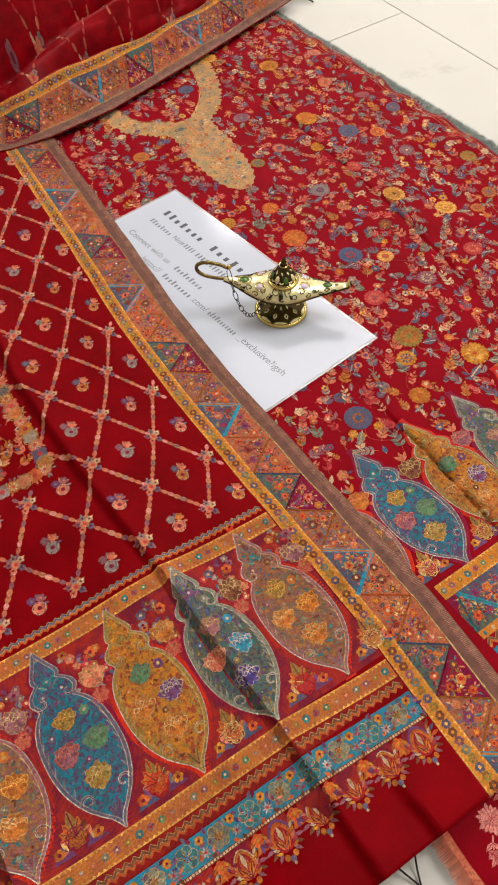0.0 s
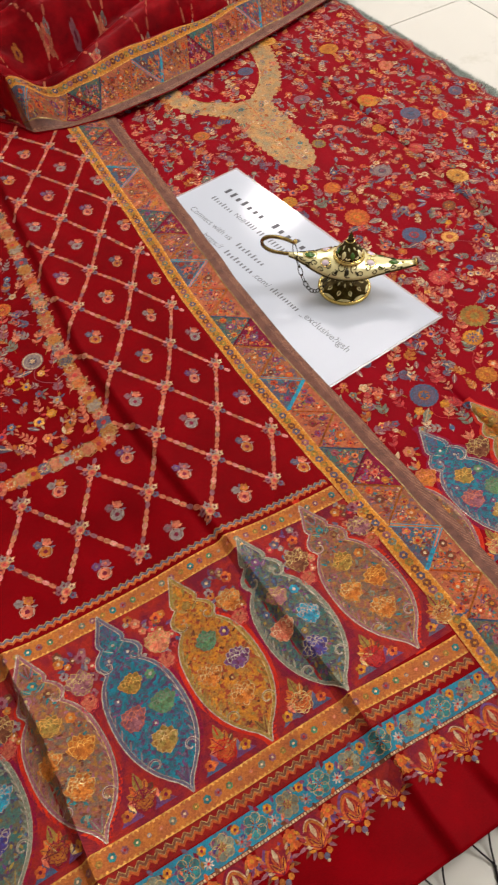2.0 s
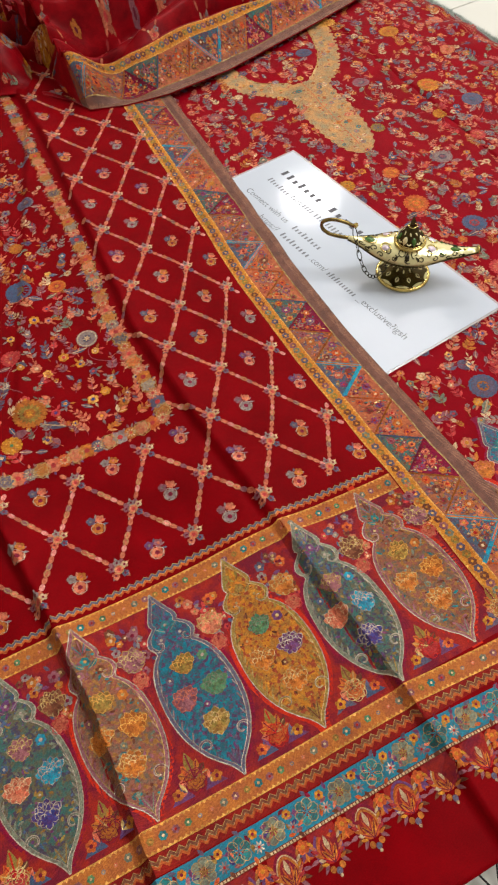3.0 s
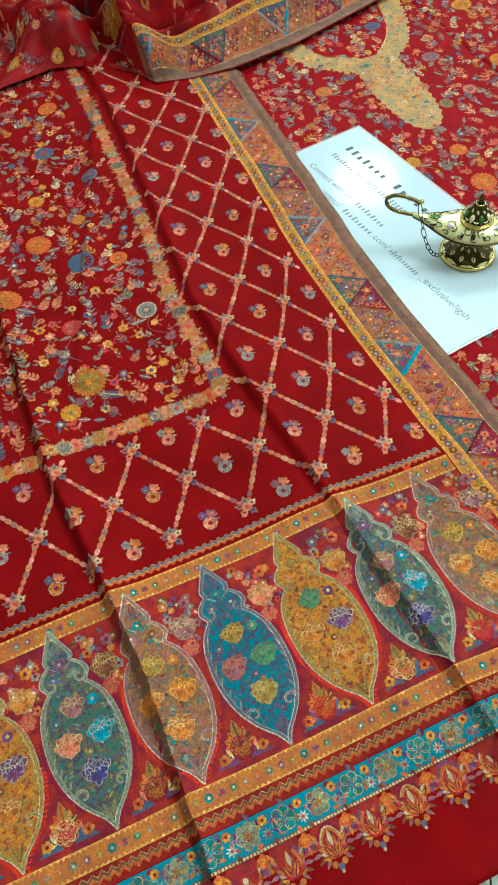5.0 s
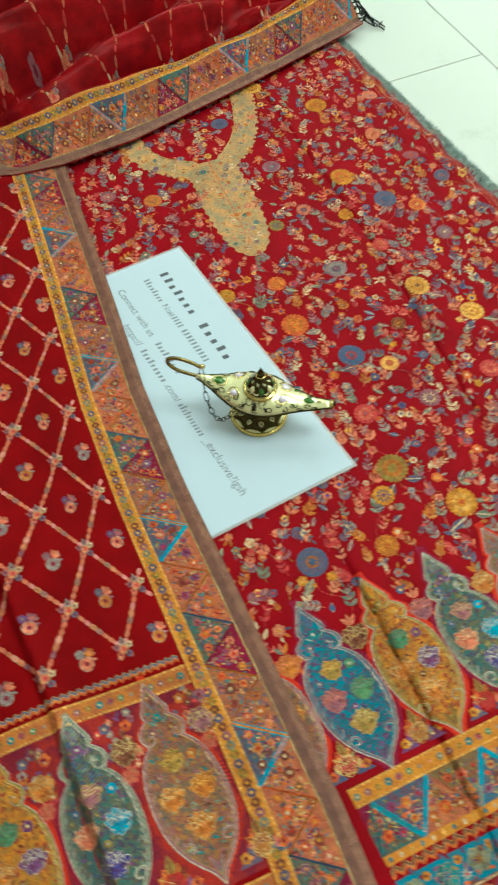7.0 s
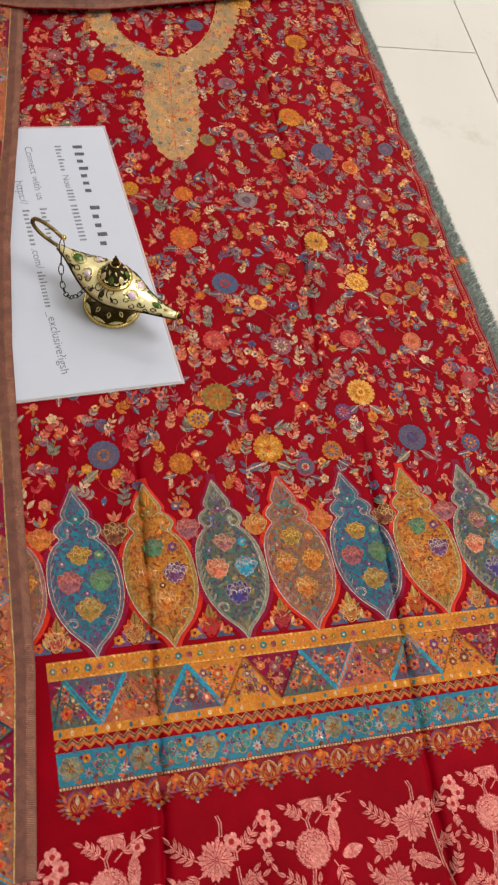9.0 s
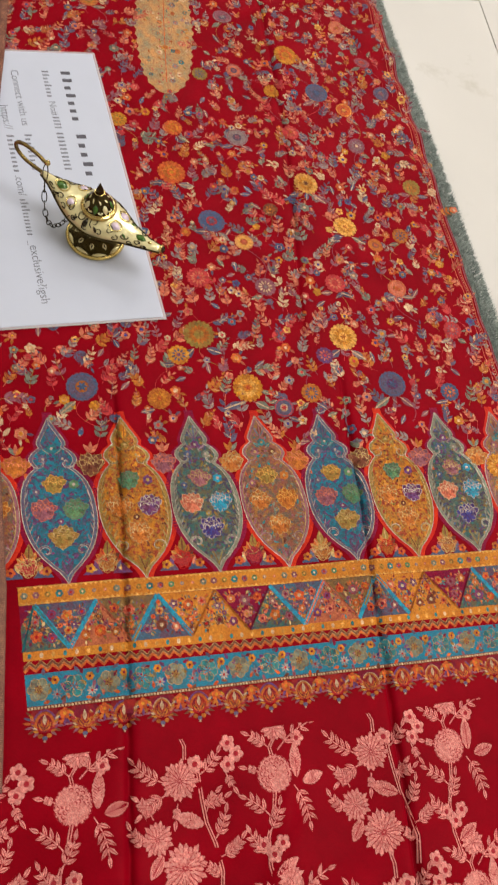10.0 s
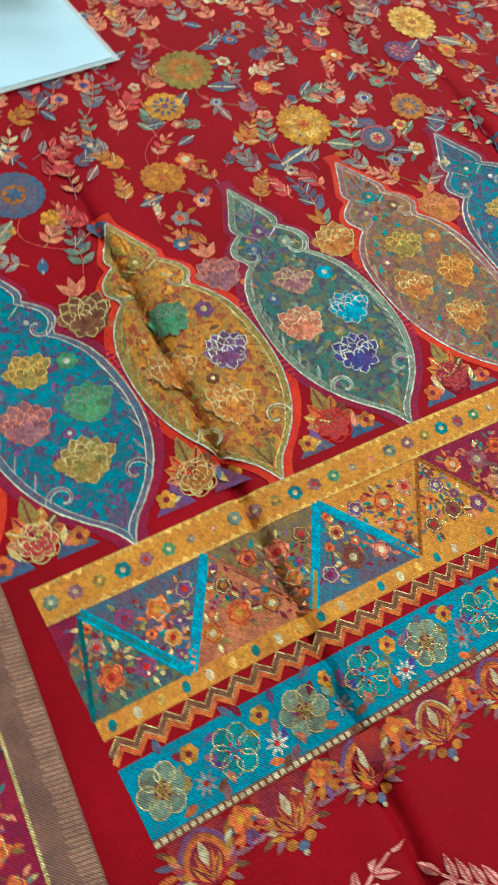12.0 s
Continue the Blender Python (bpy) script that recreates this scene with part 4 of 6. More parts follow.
FLOWERS = [
    (-0.094, -0.048, 0.0122, "button", "slate", "blue", "ochre"), (0.036, -0.048, 0.0128, "mum", "gold", "yellow", "orange"), (0.0, 0.0, 0.0132, "mum", "olive", "ochre", "olive"),
    (0.021, 0.115, 0.0122, "button", "blue", "slate", "rose"), (0.147, 0.118, 0.0118, "mum", "yellow", "gold", "ochre"), (0.115, 0.164, 0.0122, "mum", "yellow", "gold", "brown"),
    (0.126, 0.001, 0.013, "mum", "yellow", "gold", "ochre"), (0.163, -0.044, 0.0125, "button", "slate", "blue", "purple"), (-0.011, 0.166, 0.013, "mum", "orange", "ochre", "gold"),
    (0.062, 0.048, 0.0096, "mum", "mauve", "cream", "grey"), (0.187, 0.053, 0.009, "button", "salmon", "orange", "ochre"), (0.127, 0.055, 0.0098, "mum", "rose", "salmon", "rose"),
    (0.004, 0.055, 0.0102, "mum", "rose", "salmon", "mauve"), (0.048, 0.094, 0.0086, "button", "yellow", "salmon", "orange"), (0.174, 0.099, 0.0078, "button", "ochre", "orange", "mauve"),
    (0.143, 0.281, 0.012, "button", "slate", "blue", "slate"), (0.116, 0.327, 0.0125, "mum", "gold", "orange", "ochre"), (0.169, 0.261, 0.0088, "button", "orange", "yellow", "rose"),
    (0.054, 0.213, 0.0105, "button", "grey", "mauve", "slate"), (0.18, 0.378, 0.009, "button", "salmon", "ochre", "rose"), (0.055, 0.372, 0.010, "button", "mauve", "grey", "slate"),
    (0.143, 0.448, 0.0125, "mum", "gold", "ochre", "orange"), (0.175, 0.216, 0.009, "mum", "mauve", "grey", "cream"), (-0.036, -0.058, 0.0095, "mum", "ochre", "gold", "orange"),
    (-0.018, -0.019, 0.009, "mum", "gold", "slate", "purple"), (0.089, -0.053, 0.0088, "mum", "ochre", "blue", "gold"), (0.064, -0.066, 0.0082, "button", "slate", "rose", "cream"),
    (0.216, -0.051, 0.0088, "mum", "blue", "orange", "gold"), (0.106, -0.018, 0.008, "mum", "purple", "salmon", "rose"), (-0.056, 0.222, 0.0085, "mum", "gold", "olive", "ochre"),
    (-0.006, 0.218, 0.009, "mum", "orange", "gold", "ochre"), (-0.078, 0.372, 0.0095, "button", "ochre", "salmon", "olive"), (0.202, 0.112, 0.0082, "mum", "ochre", "slate", "blue"),
    (0.108, 0.225, 0.0088, "mum", "rose", "salmon", "ochre"), (0.225, 0.17, 0.0095, "mum", "olive", "ochre", "gold"), (0.076, 0.13, 0.007, "mum", "brown", "ochre", "gold"),
    (0.232, 0.01, 0.009, "mum", "rose", "mauve", "salmon"), (-0.119, 0.395, 0.0085, "mum", "mauve", "salmon", "cream"), (0.088, 0.505, 0.0115, "mum", "yellow", "gold", "ochre"),
    (0.2, 0.33, 0.0088, "button", "mauve", "rose", "salmon"), (0.208, 0.44, 0.009, "mum", "salmon", "grey", "mauve"), (0.03, 0.46, 0.010, "button", "slate", "blue", "slate"), (-0.03, 0.49, 0.0115, "mum", "orange", "ochre", "gold"),
    (0.245, -0.12, 0.011, "mum", "gold", "yellow", "orange"), (0.025, 0.29, 0.008, "mum", "olive", "slate", "blue"), (0.06, 0.30, 0.008, "button", "salmon", "mauve", "slate"), (0.095, 0.275, 0.008, "mum", "gold", "ochre", "orange"), (0.215, 0.29, 0.0085, "button", "slate", "mauve", "grey"),
]


ARM_L = [(-0.008, 0.392), (-0.03, 0.401), (-0.05, 0.417), (-0.066, 0.438), (-0.072, 0.462), (-0.073, 0.49), (-0.074, 0.53)]
ARM_R = [(0.0, 0.392), (0.022, 0.403), (0.042, 0.423), (0.057, 0.448), (0.067, 0.478), (0.073, 0.505), (0.076, 0.54)]


def on_neck(x, y):
    if 0.255 < y < 0.41 and abs(x + 0.006) < 0.031:
        return True
    return any(math.hypot(x - a, y - b) < 0.0185 for a, b in ARM_L + ARM_R)


CROWNS = []
for k in range(-1, 8):
    for h, r in ((0.97, 0.006), (0.87, 0.012), (0.76, 0.020)):
        CROWNS.append((-0.106 + 0.0527 * k - 0.0135 * h, -0.1972 + 0.1227 * h, r))
    CROWNS.append((-0.0892 + 0.0527 * k, -0.1115, 0.0125))


def in_meadow(x, y):
    if x > 0.262 - 0.085 * y or on_neck(x, y) or y < -0.1:
        return False
    return y > -0.06 or all((x - a) ** 2 + (y - b) ** 2 > (r + 0.003) ** 2 for a, b, r in CROWNS)


meadow(shirt_map, shirt, FLOWERS, in_meadow, (-0.165, 0.30, -0.102, 0.62), 0.0124, lambda x, y: y < 0.04)

# neckline: a beige placket and collar ring
o = Stitch(shirt_map)


def placket(a, b):
    y = 0.259 + b * 0.146
    h = float(np.interp(b, [0, 0.03, 0.07, 0.16, 0.3, 0.55, 0.9, 1.0], [0.002, 0.0105, 0.0155, 0.0215, 0.0255, 0.0285, 0.0265, 0.027]))
    h += 0.0012 * math.sin(b * 90) * (1 if a < 0.1 or a > 0.9 else 0)
    return -0.0085 + 0.0045 * b + (2 * a - 1) * h, y


def dense(path, k=8):
    out = []
    for a, b in zip(path, path[1:]):
        out += [(a[0] + (b[0] - a[0]) * i / k, a[1] + (b[1] - a[1]) * i / k) for i in range(k)]
    return out + [path[-1]]


o.grid(placket, 24, 60, "neck_beige", 1.2)
ring = []
for arm, sg in ((dense(ARM_L), -1), (dense(ARM_R), 1)):
    n = len(arm)
    o.stroke(arm, lambda t: 0.024 + 0.0035 * math.sin(t * 60), "neck_beige", 1.1)
    inner, outer = [], []
    for i in range(1, n - 1):
        dx, dy = arm[i + 1][0] - arm[i - 1][0], arm[i + 1][1] - arm[i - 1][1]
        d = math.hypot(dx, dy)
        inner.append((arm[i][0] - sg * dy / d * 0.0122, arm[i][1] + sg * dx / d * 0.0122))
        outer.append((arm[i][0] + sg * dy / d * 0.0122, arm[i][1] - sg * dx / d * 0.0122))
    o.stroke(inner[6:], 0.0014, "gold_zari", 2)
    for x, y in outer[4::2]:
        o.poly(circle(x, y, 0.0026, 7), "neck_beige", 1.0)
    ring += arm[3:]
o.stroke([placket(0.5, 0.1 + 0.9 * i / 30) for i in range(31)], 0.0008, "orange", 2)
rr = random.Random(12)
for i in range(150):
    if i < 80:
        x, y = placket(rr.uniform(0.06, 0.94), rr.uniform(0.08, 1))
    else:
        q = rr.choice(ring)
        x, y = q[0] + rr.uniform(-0.008, 0.008), q[1] + rr.uniform(-0.008, 0.008)
    if rr.random() < 0.4:
        small_flower(o, x, y, rr.uniform(0.0022, 0.0036), rr.choice(("sage", "teal", "cream", "ochre", "grey")), rr.choice(("ochre", "salmon")), 2, 6)
    else:
        leaf(o, x, y, rr.uniform(0, 6.28), 0.0045, 0.002, rr.choice(("sage", "olive", "cream", "salmon", "ochre", "gold")), 1.8)
for i in range(14):
    for sg in (-1, 1):
        x, y = placket(0.5 + sg * 0.09, 0.12 + i * 0.06)
        o.poly(circle(x, y, 0.0009, 6), "rose", 2)
o.done("neckline_embroidery", shirt, "beige and sage woven neckline placket")

# hem: medallions and bands
ORDER = ("mauve", "blue", "ochre", "teal")
for k in range(-1, 8):
    cx = -0.106 + 0.0527 * k
    medallion(shirt_map, shirt, cx, -0.1972 + 0.0009 * max(0, k), -0.0745 + 0.0006 * max(0, k), -0.0135, ORDER[(k + 1) % 4], 0.98)
    o = Stitch(shirt_map)
    x, y = cx + 0.0263 - 0.0095, -0.1115
    peony(o, x, y, 0.0088, ("ochre", "brown", "mauve", "ochre")[(k + 1) % 4], ("gold_zari", "salmon")[k % 2], 2.5, R)
    leaf(o, x + 0.006, y - 0.005, -0.9, 0.008, 0.004, "orange", 2)
    for a in (0.9, 1.57, 2.2):
        leaf(o, x, y + 0.009, a, 0.009, 0.0035, R.choice(("salmon", "sage", "ochre")), 2)
    o.done("rose_bloom", shirt)
    o = Stitch(shirt_map)
    corner_bloom(o, cx + 0.0263, -0.1825, 0.95)
    o.done("bloom_motif", shirt)


def hem(x0, y0):
    return lambda s, w: (x0 + s - 0.085 * (y0 + w + 0.2), y0 + w + 0.018 * s)


HX, HL = -0.1395, 0.45
gold_band(shirt_map, shirt, hem(HX, -0.2098), HL, 0.0122)
UPS = [("fill_teal", "teal"), ("fill_salmon", "salmon"), ("fill_plum", "turquoise"), ("gold_ground", "ochre")]
DOWNS = [("fill_plum", "turquoise"), ("fill_olive", "olive"), ("gold_ground", "ochre"), ("fill_maroon", "maroon")]
triangles(shirt_map, shirt, hem(HX, -0.2400), HL, 0.030, 0.041, UPS, DOWNS, 0, 0.0095)
o = Stitch(shirt_map)
f = hem(HX, -0.2458)
o.grid(lambda a, b: f(a * HL, b * 0.0058), 220, 2, "gold_ground", 0.7)
for i in range(int(HL / 0.0075)):
    o.poly(circle(*f(0.004 + i * 0.0075, 0.0029), 0.0013, 7, 0, 0.0018), ("teal", "cream", "yellow")[i % 3], 1.4)
o.done("dotted_strip", shirt)
zigzag(shirt_map, shirt, hem(HX, -0.2535), HL, 0.0038)
turquoise_band(shirt_map, shirt, hem(HX, -0.2738), HL, 0.0196)
f = hem(HX, -0.2765)
for i in range(18):
    x, y = f(0.0105 + i * 0.0247, 0)
    pendant(shirt_map, shirt, x, y, 0.98, i % 2, 0.84)
    x, y = f(0.0105 + (i + 0.5) * 0.0247, 0)
    o = Stitch(shirt_map)
    interbloom(o, x, y, 1.0)
    o.done("bud_motif", shirt)

# tone-on-tone pink woven lower end: two plants in turn, cut off at a straight upper line
def pink_cut(x):
    return -0.3042 + 0.018 * (x + 0.1)


def pink_new():
    o = Stitch(shirt_map)
    o.cut = pink_cut
    return o


def pink_spray(x, y, ang, ln, pairs, bend=0.5):
    """A curved stem with pairs of pointed leaflets."""
    o = pink_new()
    px, py, a = x, y, ang
    pts = []
    for i in range(pairs + 2):
        pts.append((px, py, a))
        px, py, a = px + ln / (pairs + 1) * math.cos(a), py + ln / (pairs + 1) * math.sin(a), a + bend / (pairs + 1)
    o.stroke([q[:2] for q in pts], 0.0008, "pink_weave", 1.2)
    for i, (qx, qy, aa) in enumerate(pts[1:-1]):
        size = ln * (0.42 - 0.03 * i)
        for sg in (-1, 1):
            leaf(o, qx, qy, aa + sg * 0.75, min(size, 0.0075), 0.0027, "pink_weave", 1.5, "pink_dark")
    leaf(o, pts[-1][0], pts[-1][1], pts[-1][2], 0.0068, 0.0028, "pink_weave", 1.5, "pink_dark")
    o.done("woven_sprig", shirt)


def pink_big_leaf(x, y, ang, ln, wd):
    """A broad leaf with a toothed edge, midrib and side veins."""
    o = pink_new()
    c, s_ = math.cos(ang), math.sin(ang)
    at = lambda t, w: (x + ln * t * c - w * s_, y + ln * t * s_ + w * c)
    half = lambda t: wd / 2 * math.sin(math.pi * min(1, t * 0.96 + 0.02)) ** 0.75
    left_side = [at(k / 14, half(k / 14) * (1.0 if k % 2 else 0.84)) for k in range(1, 14)]
    right_side = [at(k / 14, -half(k / 14) * (1.0 if k % 2 else 0.84)) for k in range(13, 0, -1)]
    o.poly([at(0, 0)] + left_side + [at(1.04, 0)] + right_side, "pink_weave", 1.4)
    o.stroke([at(k / 8, 0) for k in range(8)], 0.0006, "pink_dark", 2)
    for k in range(2, 11):
        for sg in (-1, 1):
            o.stroke([at(k / 13, 0), at(k / 13 + 0.1, sg * half(k / 13 + 0.1) * 0.72)], 0.00035, "pink_dark", 2)
    o.done("woven_leaf", shirt)


def pink_pom(x, y, r):
    """A round flower head covered with small overlapping petals."""
    o = pink_new()
    o.poly(scallop(x, y, r, 20, 0.1, 3), "pink_weave", 1.2)
    for ring, n in ((0.9, 18), (0.7, 14), (0.5, 10), (0.3, 6), (0.1, 3)):
        for i in range(n):
            a = ring * 5 + i * math.tau / n
            px, py = x + r * ring * math.cos(a), y + r * ring * math.sin(a)
            o.stroke([(px + r * 0.11 * math.cos(a + q), py + r * 0.11 * math.sin(a + q)) for q in (-1.7, -0.9, 0, 0.9, 1.7)], r * 0.05, "pink_dark", 2)
    o.done("woven_flower", shirt, "pale pink woven flower")


def pink_mum(x, y, r, n=14):
    """A ragged chrysanthemum with pointed petals in three rows."""
    o = pink_new()
    o.poly(scallop(x, y, r * 0.84, n, 0.1, 3), "pink_weave", 1)
    for r0, r1, k, wd, lay in ((0.5, 1.0, n + 3, 0.32, 1.2), (0.28, 0.76, n, 0.3, 1.7), (0.05, 0.46, n - 5, 0.28, 2.2)):
        for i in range(k):
            a = r0 * 4 + i * math.tau / k
            rad = r * r1 * (1 + 0.12 * math.sin(i * 2.4))
            leaf(o, x + r * r0 * math.cos(a), y + r * r0 * math.sin(a), a, rad - r * r0, r * wd, "pink_weave", lay)
            b = a + math.pi / k
            o.stroke([(x + r * r0 * math.cos(b), y + r * r0 * math.sin(b)), (x + rad * 0.9 * math.cos(b), y + rad * 0.9 * math.sin(b))], r * 0.035, "pink_dark", lay + 0.5)
    o.done("woven_flower", shirt, "pale pink woven flower")


def pink_blossom(x, y, r=0.0046):
    o = pink_new()
    small_flower(o, x, y, r * 1.1, "pink_weave", "pink_dark", 1.6, 5, x * 90)
    o.stroke(circle(x, y, r * 0.52, 10), 0.0004, "pink_weave", 2.8, True)
    o.done("woven_blossom", shirt)


def pink_stem(pts):
    o = pink_new()
    for off in (-0.0008, 0.0008):
        o.stroke([(a + off + 0.0006 * math.sin(i), b) for i, (a, b) in enumerate(pts)], 0.0008, "pink_weave", 1)
    o.done("woven_stem", shirt)


def plant_round(x, y):
    pink_stem([(x - 0.001, y - 0.010), (x - 0.004, y - 0.022), (x - 0.009, y - 0.036), (x - 0.009, y - 0.052), (x - 0.006, y - 0.066)])
    pink_stem([(x, y + 0.010), (x - 0.002, y + 0.016), (x + 0.002, y + 0.022)])
    pink_pom(x, y, 0.0118)
    pink_mum(x + 0.003, y + 0.0275, 0.0085, 12)
    pink_big_leaf(x + 0.0145, y - 0.004, 1.5, 0.021, 0.0085)
    pink_big_leaf(x + 0.0185, y - 0.007, 0.25, 0.015, 0.0085)
    pink_blossom(x + 0.018, y + 0.020)
    pink_spray(x + 0.004, y + 0.014, 0.75, 0.028, 3, -0.5)
    pink_spray(x - 0.002, y + 0.016, 2.4, 0.015, 3, 0.3)
    pink_spray(x + 0.012, y - 0.008, -1.0, 0.024, 4, -0.5)
    pink_spray(x - 0.006, y - 0.024, 2.3, 0.018, 3, 0.4)
    pink_spray(x - 0.008, y - 0.034, 0.9, 0.017, 3, 0.4)
    pink_spray(x - 0.010, y + 0.002, 2.7, 0.008, 2, 0.2)
    pink_spray(x - 0.009, y - 0.046, 2.4, 0.017, 3, -0.4)
    for q in range(3):
        pink_blossom(x - 0.006 + 0.006 * (q - 1), y - 0.040 - 0.006 * (q % 2))
    pink_big_leaf(x - 0.006, y - 0.058, 0.5, 0.017, 0.008)


def plant_ragged(x, y):
    pink_stem([(x + 0.012, y + 0.004), (x + 0.013, y - 0.012), (x + 0.015, y - 0.026), (x + 0.020, y - 0.038), (x + 0.024, y - 0.054), (x + 0.022, y - 0.070)])
    pink_stem([(x + 0.004, y + 0.012), (x + 0.004, y + 0.02), (x + 0.002, y + 0.028)])
    pink_mum(x, y, 0.0118, 18)
    pink_blossom(x + 0.0105, y + 0.0085, 0.0052)
    for dx, dy in ((0.033, 0.019), (0.038, 0.012), (0.032, 0.006)):
        pink_blossom(x + dx, y + dy, 0.0047)
    pink_spray(x + 0.013, y + 0.002, 0.55, 0.017, 3, 0.5)
    pink_spray(x + 0.030, y + 0.002, -1.2, 0.010, 2, 0.2)
    pink_spray(x - 0.010, y + 0.000, 2.75, 0.022, 4, -0.5)
    pink_spray(x - 0.009, y - 0.007, -2.75, 0.018, 4, 0.3)
    pink_spray(x - 0.002, y - 0.013, -1.75, 0.009, 2, 0.0)
    pink_big_leaf(x + 0.014, y - 0.027, 2.75, 0.019, 0.0095)
    pink_spray(x + 0.014, y - 0.014, -0.2, 0.014, 3, 0.7)
    pink_spray(x + 0.020, y - 0.036, 0.9, 0.016, 3, 0.4)
    pink_mum(x - 0.016, y - 0.031, 0.0098, 15)
    pink_mum(x + 0.000, y - 0.049, 0.0136, 20)
    pink_spray(x - 0.018, y - 0.020, 2.0, 0.014, 4, 0.5)
    pink_spray(x - 0.022, y - 0.034, 2.6, 0.014, 3, -0.6)
    pink_spray(x + 0.023, y - 0.046, 0.3, 0.016, 4, 0.6)
    pink_spray(x + 0.024, y - 0.058, 2.3, 0.013, 3, 0.4)
    pink_spray(x + 0.016, y - 0.020, 1.2, 0.012, 3, -0.5)
    pink_big_leaf(x - 0.013, y - 0.040, -2.2, 0.014, 0.008)


pink_mum(-0.209, -0.331, 0.0085, 13)
pink_spray(-0.214, -0.338, -2.3, 0.016, 3, 0.5)
pink_spray(-0.205, -0.342, -1.4, 0.018, 4, -0.4)
pink_big_leaf(-0.222, -0.343, -1.2, 0.014, 0.007)
for row in range(3):
    for k in range(-1, 3):
        if k >= 0:
            plant_round(-0.106 + 0.1285 * k, -0.333 + 0.0025 * k - 0.088 * row)
        if k < 2:
            plant_ragged(-0.040 + 0.1315 * k, -0.3275 + 0.0025 * k - 0.088 * row)
# edge stripes and loose fringe
o = Stitch(shirt_map)
for off, wd, tone in ((0.0015, 0.0012, "mauve"), (0.0045, 0.0008, "salmon"), (0.0075, 0.0008, "rose"), (0.0105, 0.0006, "salmon")):
    o.stroke([(0.268 - 0.085 * v - off, v) for v in np.linspace(-0.55, 0.65, 300)], wd, tone, 1)
for i in range(400):
    v = -0.55 + i * 0.003
    o.poly(circle(0.268 - 0.085 * v - 0.006, v, 0.0006, 5), "cream", 1.2)
o.done("edge_stripe", shirt)
o = Stitch(shirt_map)
o.band(-0.24, -0.2355, -0.55, -0.27, "salmon", 0.6)
rr = random.Random(21)
for i in range(420):
    y = -0.55 + i * 0.0006
    o.stroke([(-0.2385, y), (-0.2475 - rr.random() * 0.002, y + rr.uniform(-0.0006, 0.0006))], 0.0004, "salmon", rr.random())
o.done("fringe", shirt, "frayed salmon fringe", "stuff")

# ---- the card ----
CA, CB = Vector((-0.0765, 0.2965, 0)), Vector((-0.0282, 0.0145, 0))
along = (CB - CA).normalized()
left = Vector((along.y, -along.x, 0)).normalized()
if left.x > 0:
    left = -left
CARD_Z = 0.0024
card = empty("card", "white laminated paper card with printed lines, lying on red cloth", "card")
card.matrix_world = Matrix(((along.x, -left.x, 0, CA.x), (along.y, -left.y, 0, CA.y), (0, 0, 1, CARD_Z), (0, 0, 0, 1)))
CL, CW = (CB - CA).length, 0.2
# the sheet was trimmed a little askew
SKEW = Matrix(((1, 0.06, 0, 0), (0, 1, 0, 0), (0, 0, 1, 0), (0, 0, 0, 1)))
part("sheet", box_bm(0.0, CL, -CW, 0, 0, 0.0006, 0.0002), "lamination", card, smooth=False).data.transform(SKEW)
bm = box_bm(-0.0022, CL + 0.0022, -CW, 0.0022, 0.0001, 0.0003)
part("film_margin", bm, "clear_film", card, "clear plastic lamination edge", smooth=False).data.transform(SKEW)


def bar_word(x0, x1, y, h, mat, heights):
    """Writing kept unreadable: one plain upright bar for each letter, 1 for a tall one."""
    n = len(heights)
    for k, tall in enumerate(heights):
        a = x0 + (x1 - x0) * k / n
        part("printed_bar", box_bm(a, a + (x1 - x0) / n * 0.42, y, y + h * (1.0 if tall == "1" else 0.66), 0.00061, 0.00068), mat, card, smooth=False).data.transform(SKEW)


def words(text, x, y, size, mat):
    cu = bpy.data.curves.new("printed_words", "FONT")
    cu.body, cu.size = text, size
    tmp = new("printed_words", cu)
    me = bpy.data.meshes.new_from_object(tmp.evaluated_get(bpy.context.evaluated_depsgraph_get()))
    bpy.data.objects.remove(tmp)
    me.materials.append(MATS[mat])
    ob = new("printed_words", me)
    ob.parent, ob.location = card, (x + 0.06 * y, y, 0.00066)


bar_word(0.023, 0.086, -0.0335, 0.0084, "ink", "1101000")
bar_word(0.097, 0.148, -0.0335, 0.0084, "ink", "10010")
bar_word(0.023, 0.056, -0.050, 0.0058, "ink_grey", "11001000")
words("No#", 0.059, -0.050, 0.0085, "ink_grey")
bar_word(0.077, 0.092, -0.050, 0.0058, "ink_grey", "1111")
bar_word(0.095, 0.138, -0.050, 0.0058, "ink_grey", "1111111111")
words("Connect with us", 0.023, -0.077, 0.0096, "ink_grey")
bar_word(0.097, 0.138, -0.077, 0.006, "ink_grey", "100101000")
words("https://", 0.064, -0.092, 0.0098, "ink_grey")
bar_word(0.098, 0.140, -0.092, 0.0062, "ink_grey", "100100000")
words(".com/", 0.141, -0.092, 0.0096, "ink_grey")
bar_word(0.166, 0.204, -0.092, 0.0062, "ink_grey", "01010000000")
words("_exclusive?igsh", 0.207, -0.092, 0.0101, "ink_grey")

# ---- the shawl ----
shawl = empty("shawl", "red lattice-patterned silk shawl with ornate border, partly heaped", "shawl")
SR = -0.148
cloth_sheet("ground_cloth", shawl_map, lambda v: (-0.86, SR - 0.004), -0.321, 0.62, 330, 340, "red_silk", shawl)

# side border, read from its outer edge inwards
o = Stitch(shawl_map)
o.band(SR - 0.0125, SR, -0.321, 0.60, "selvedge_brown", 0.2, 0.003)
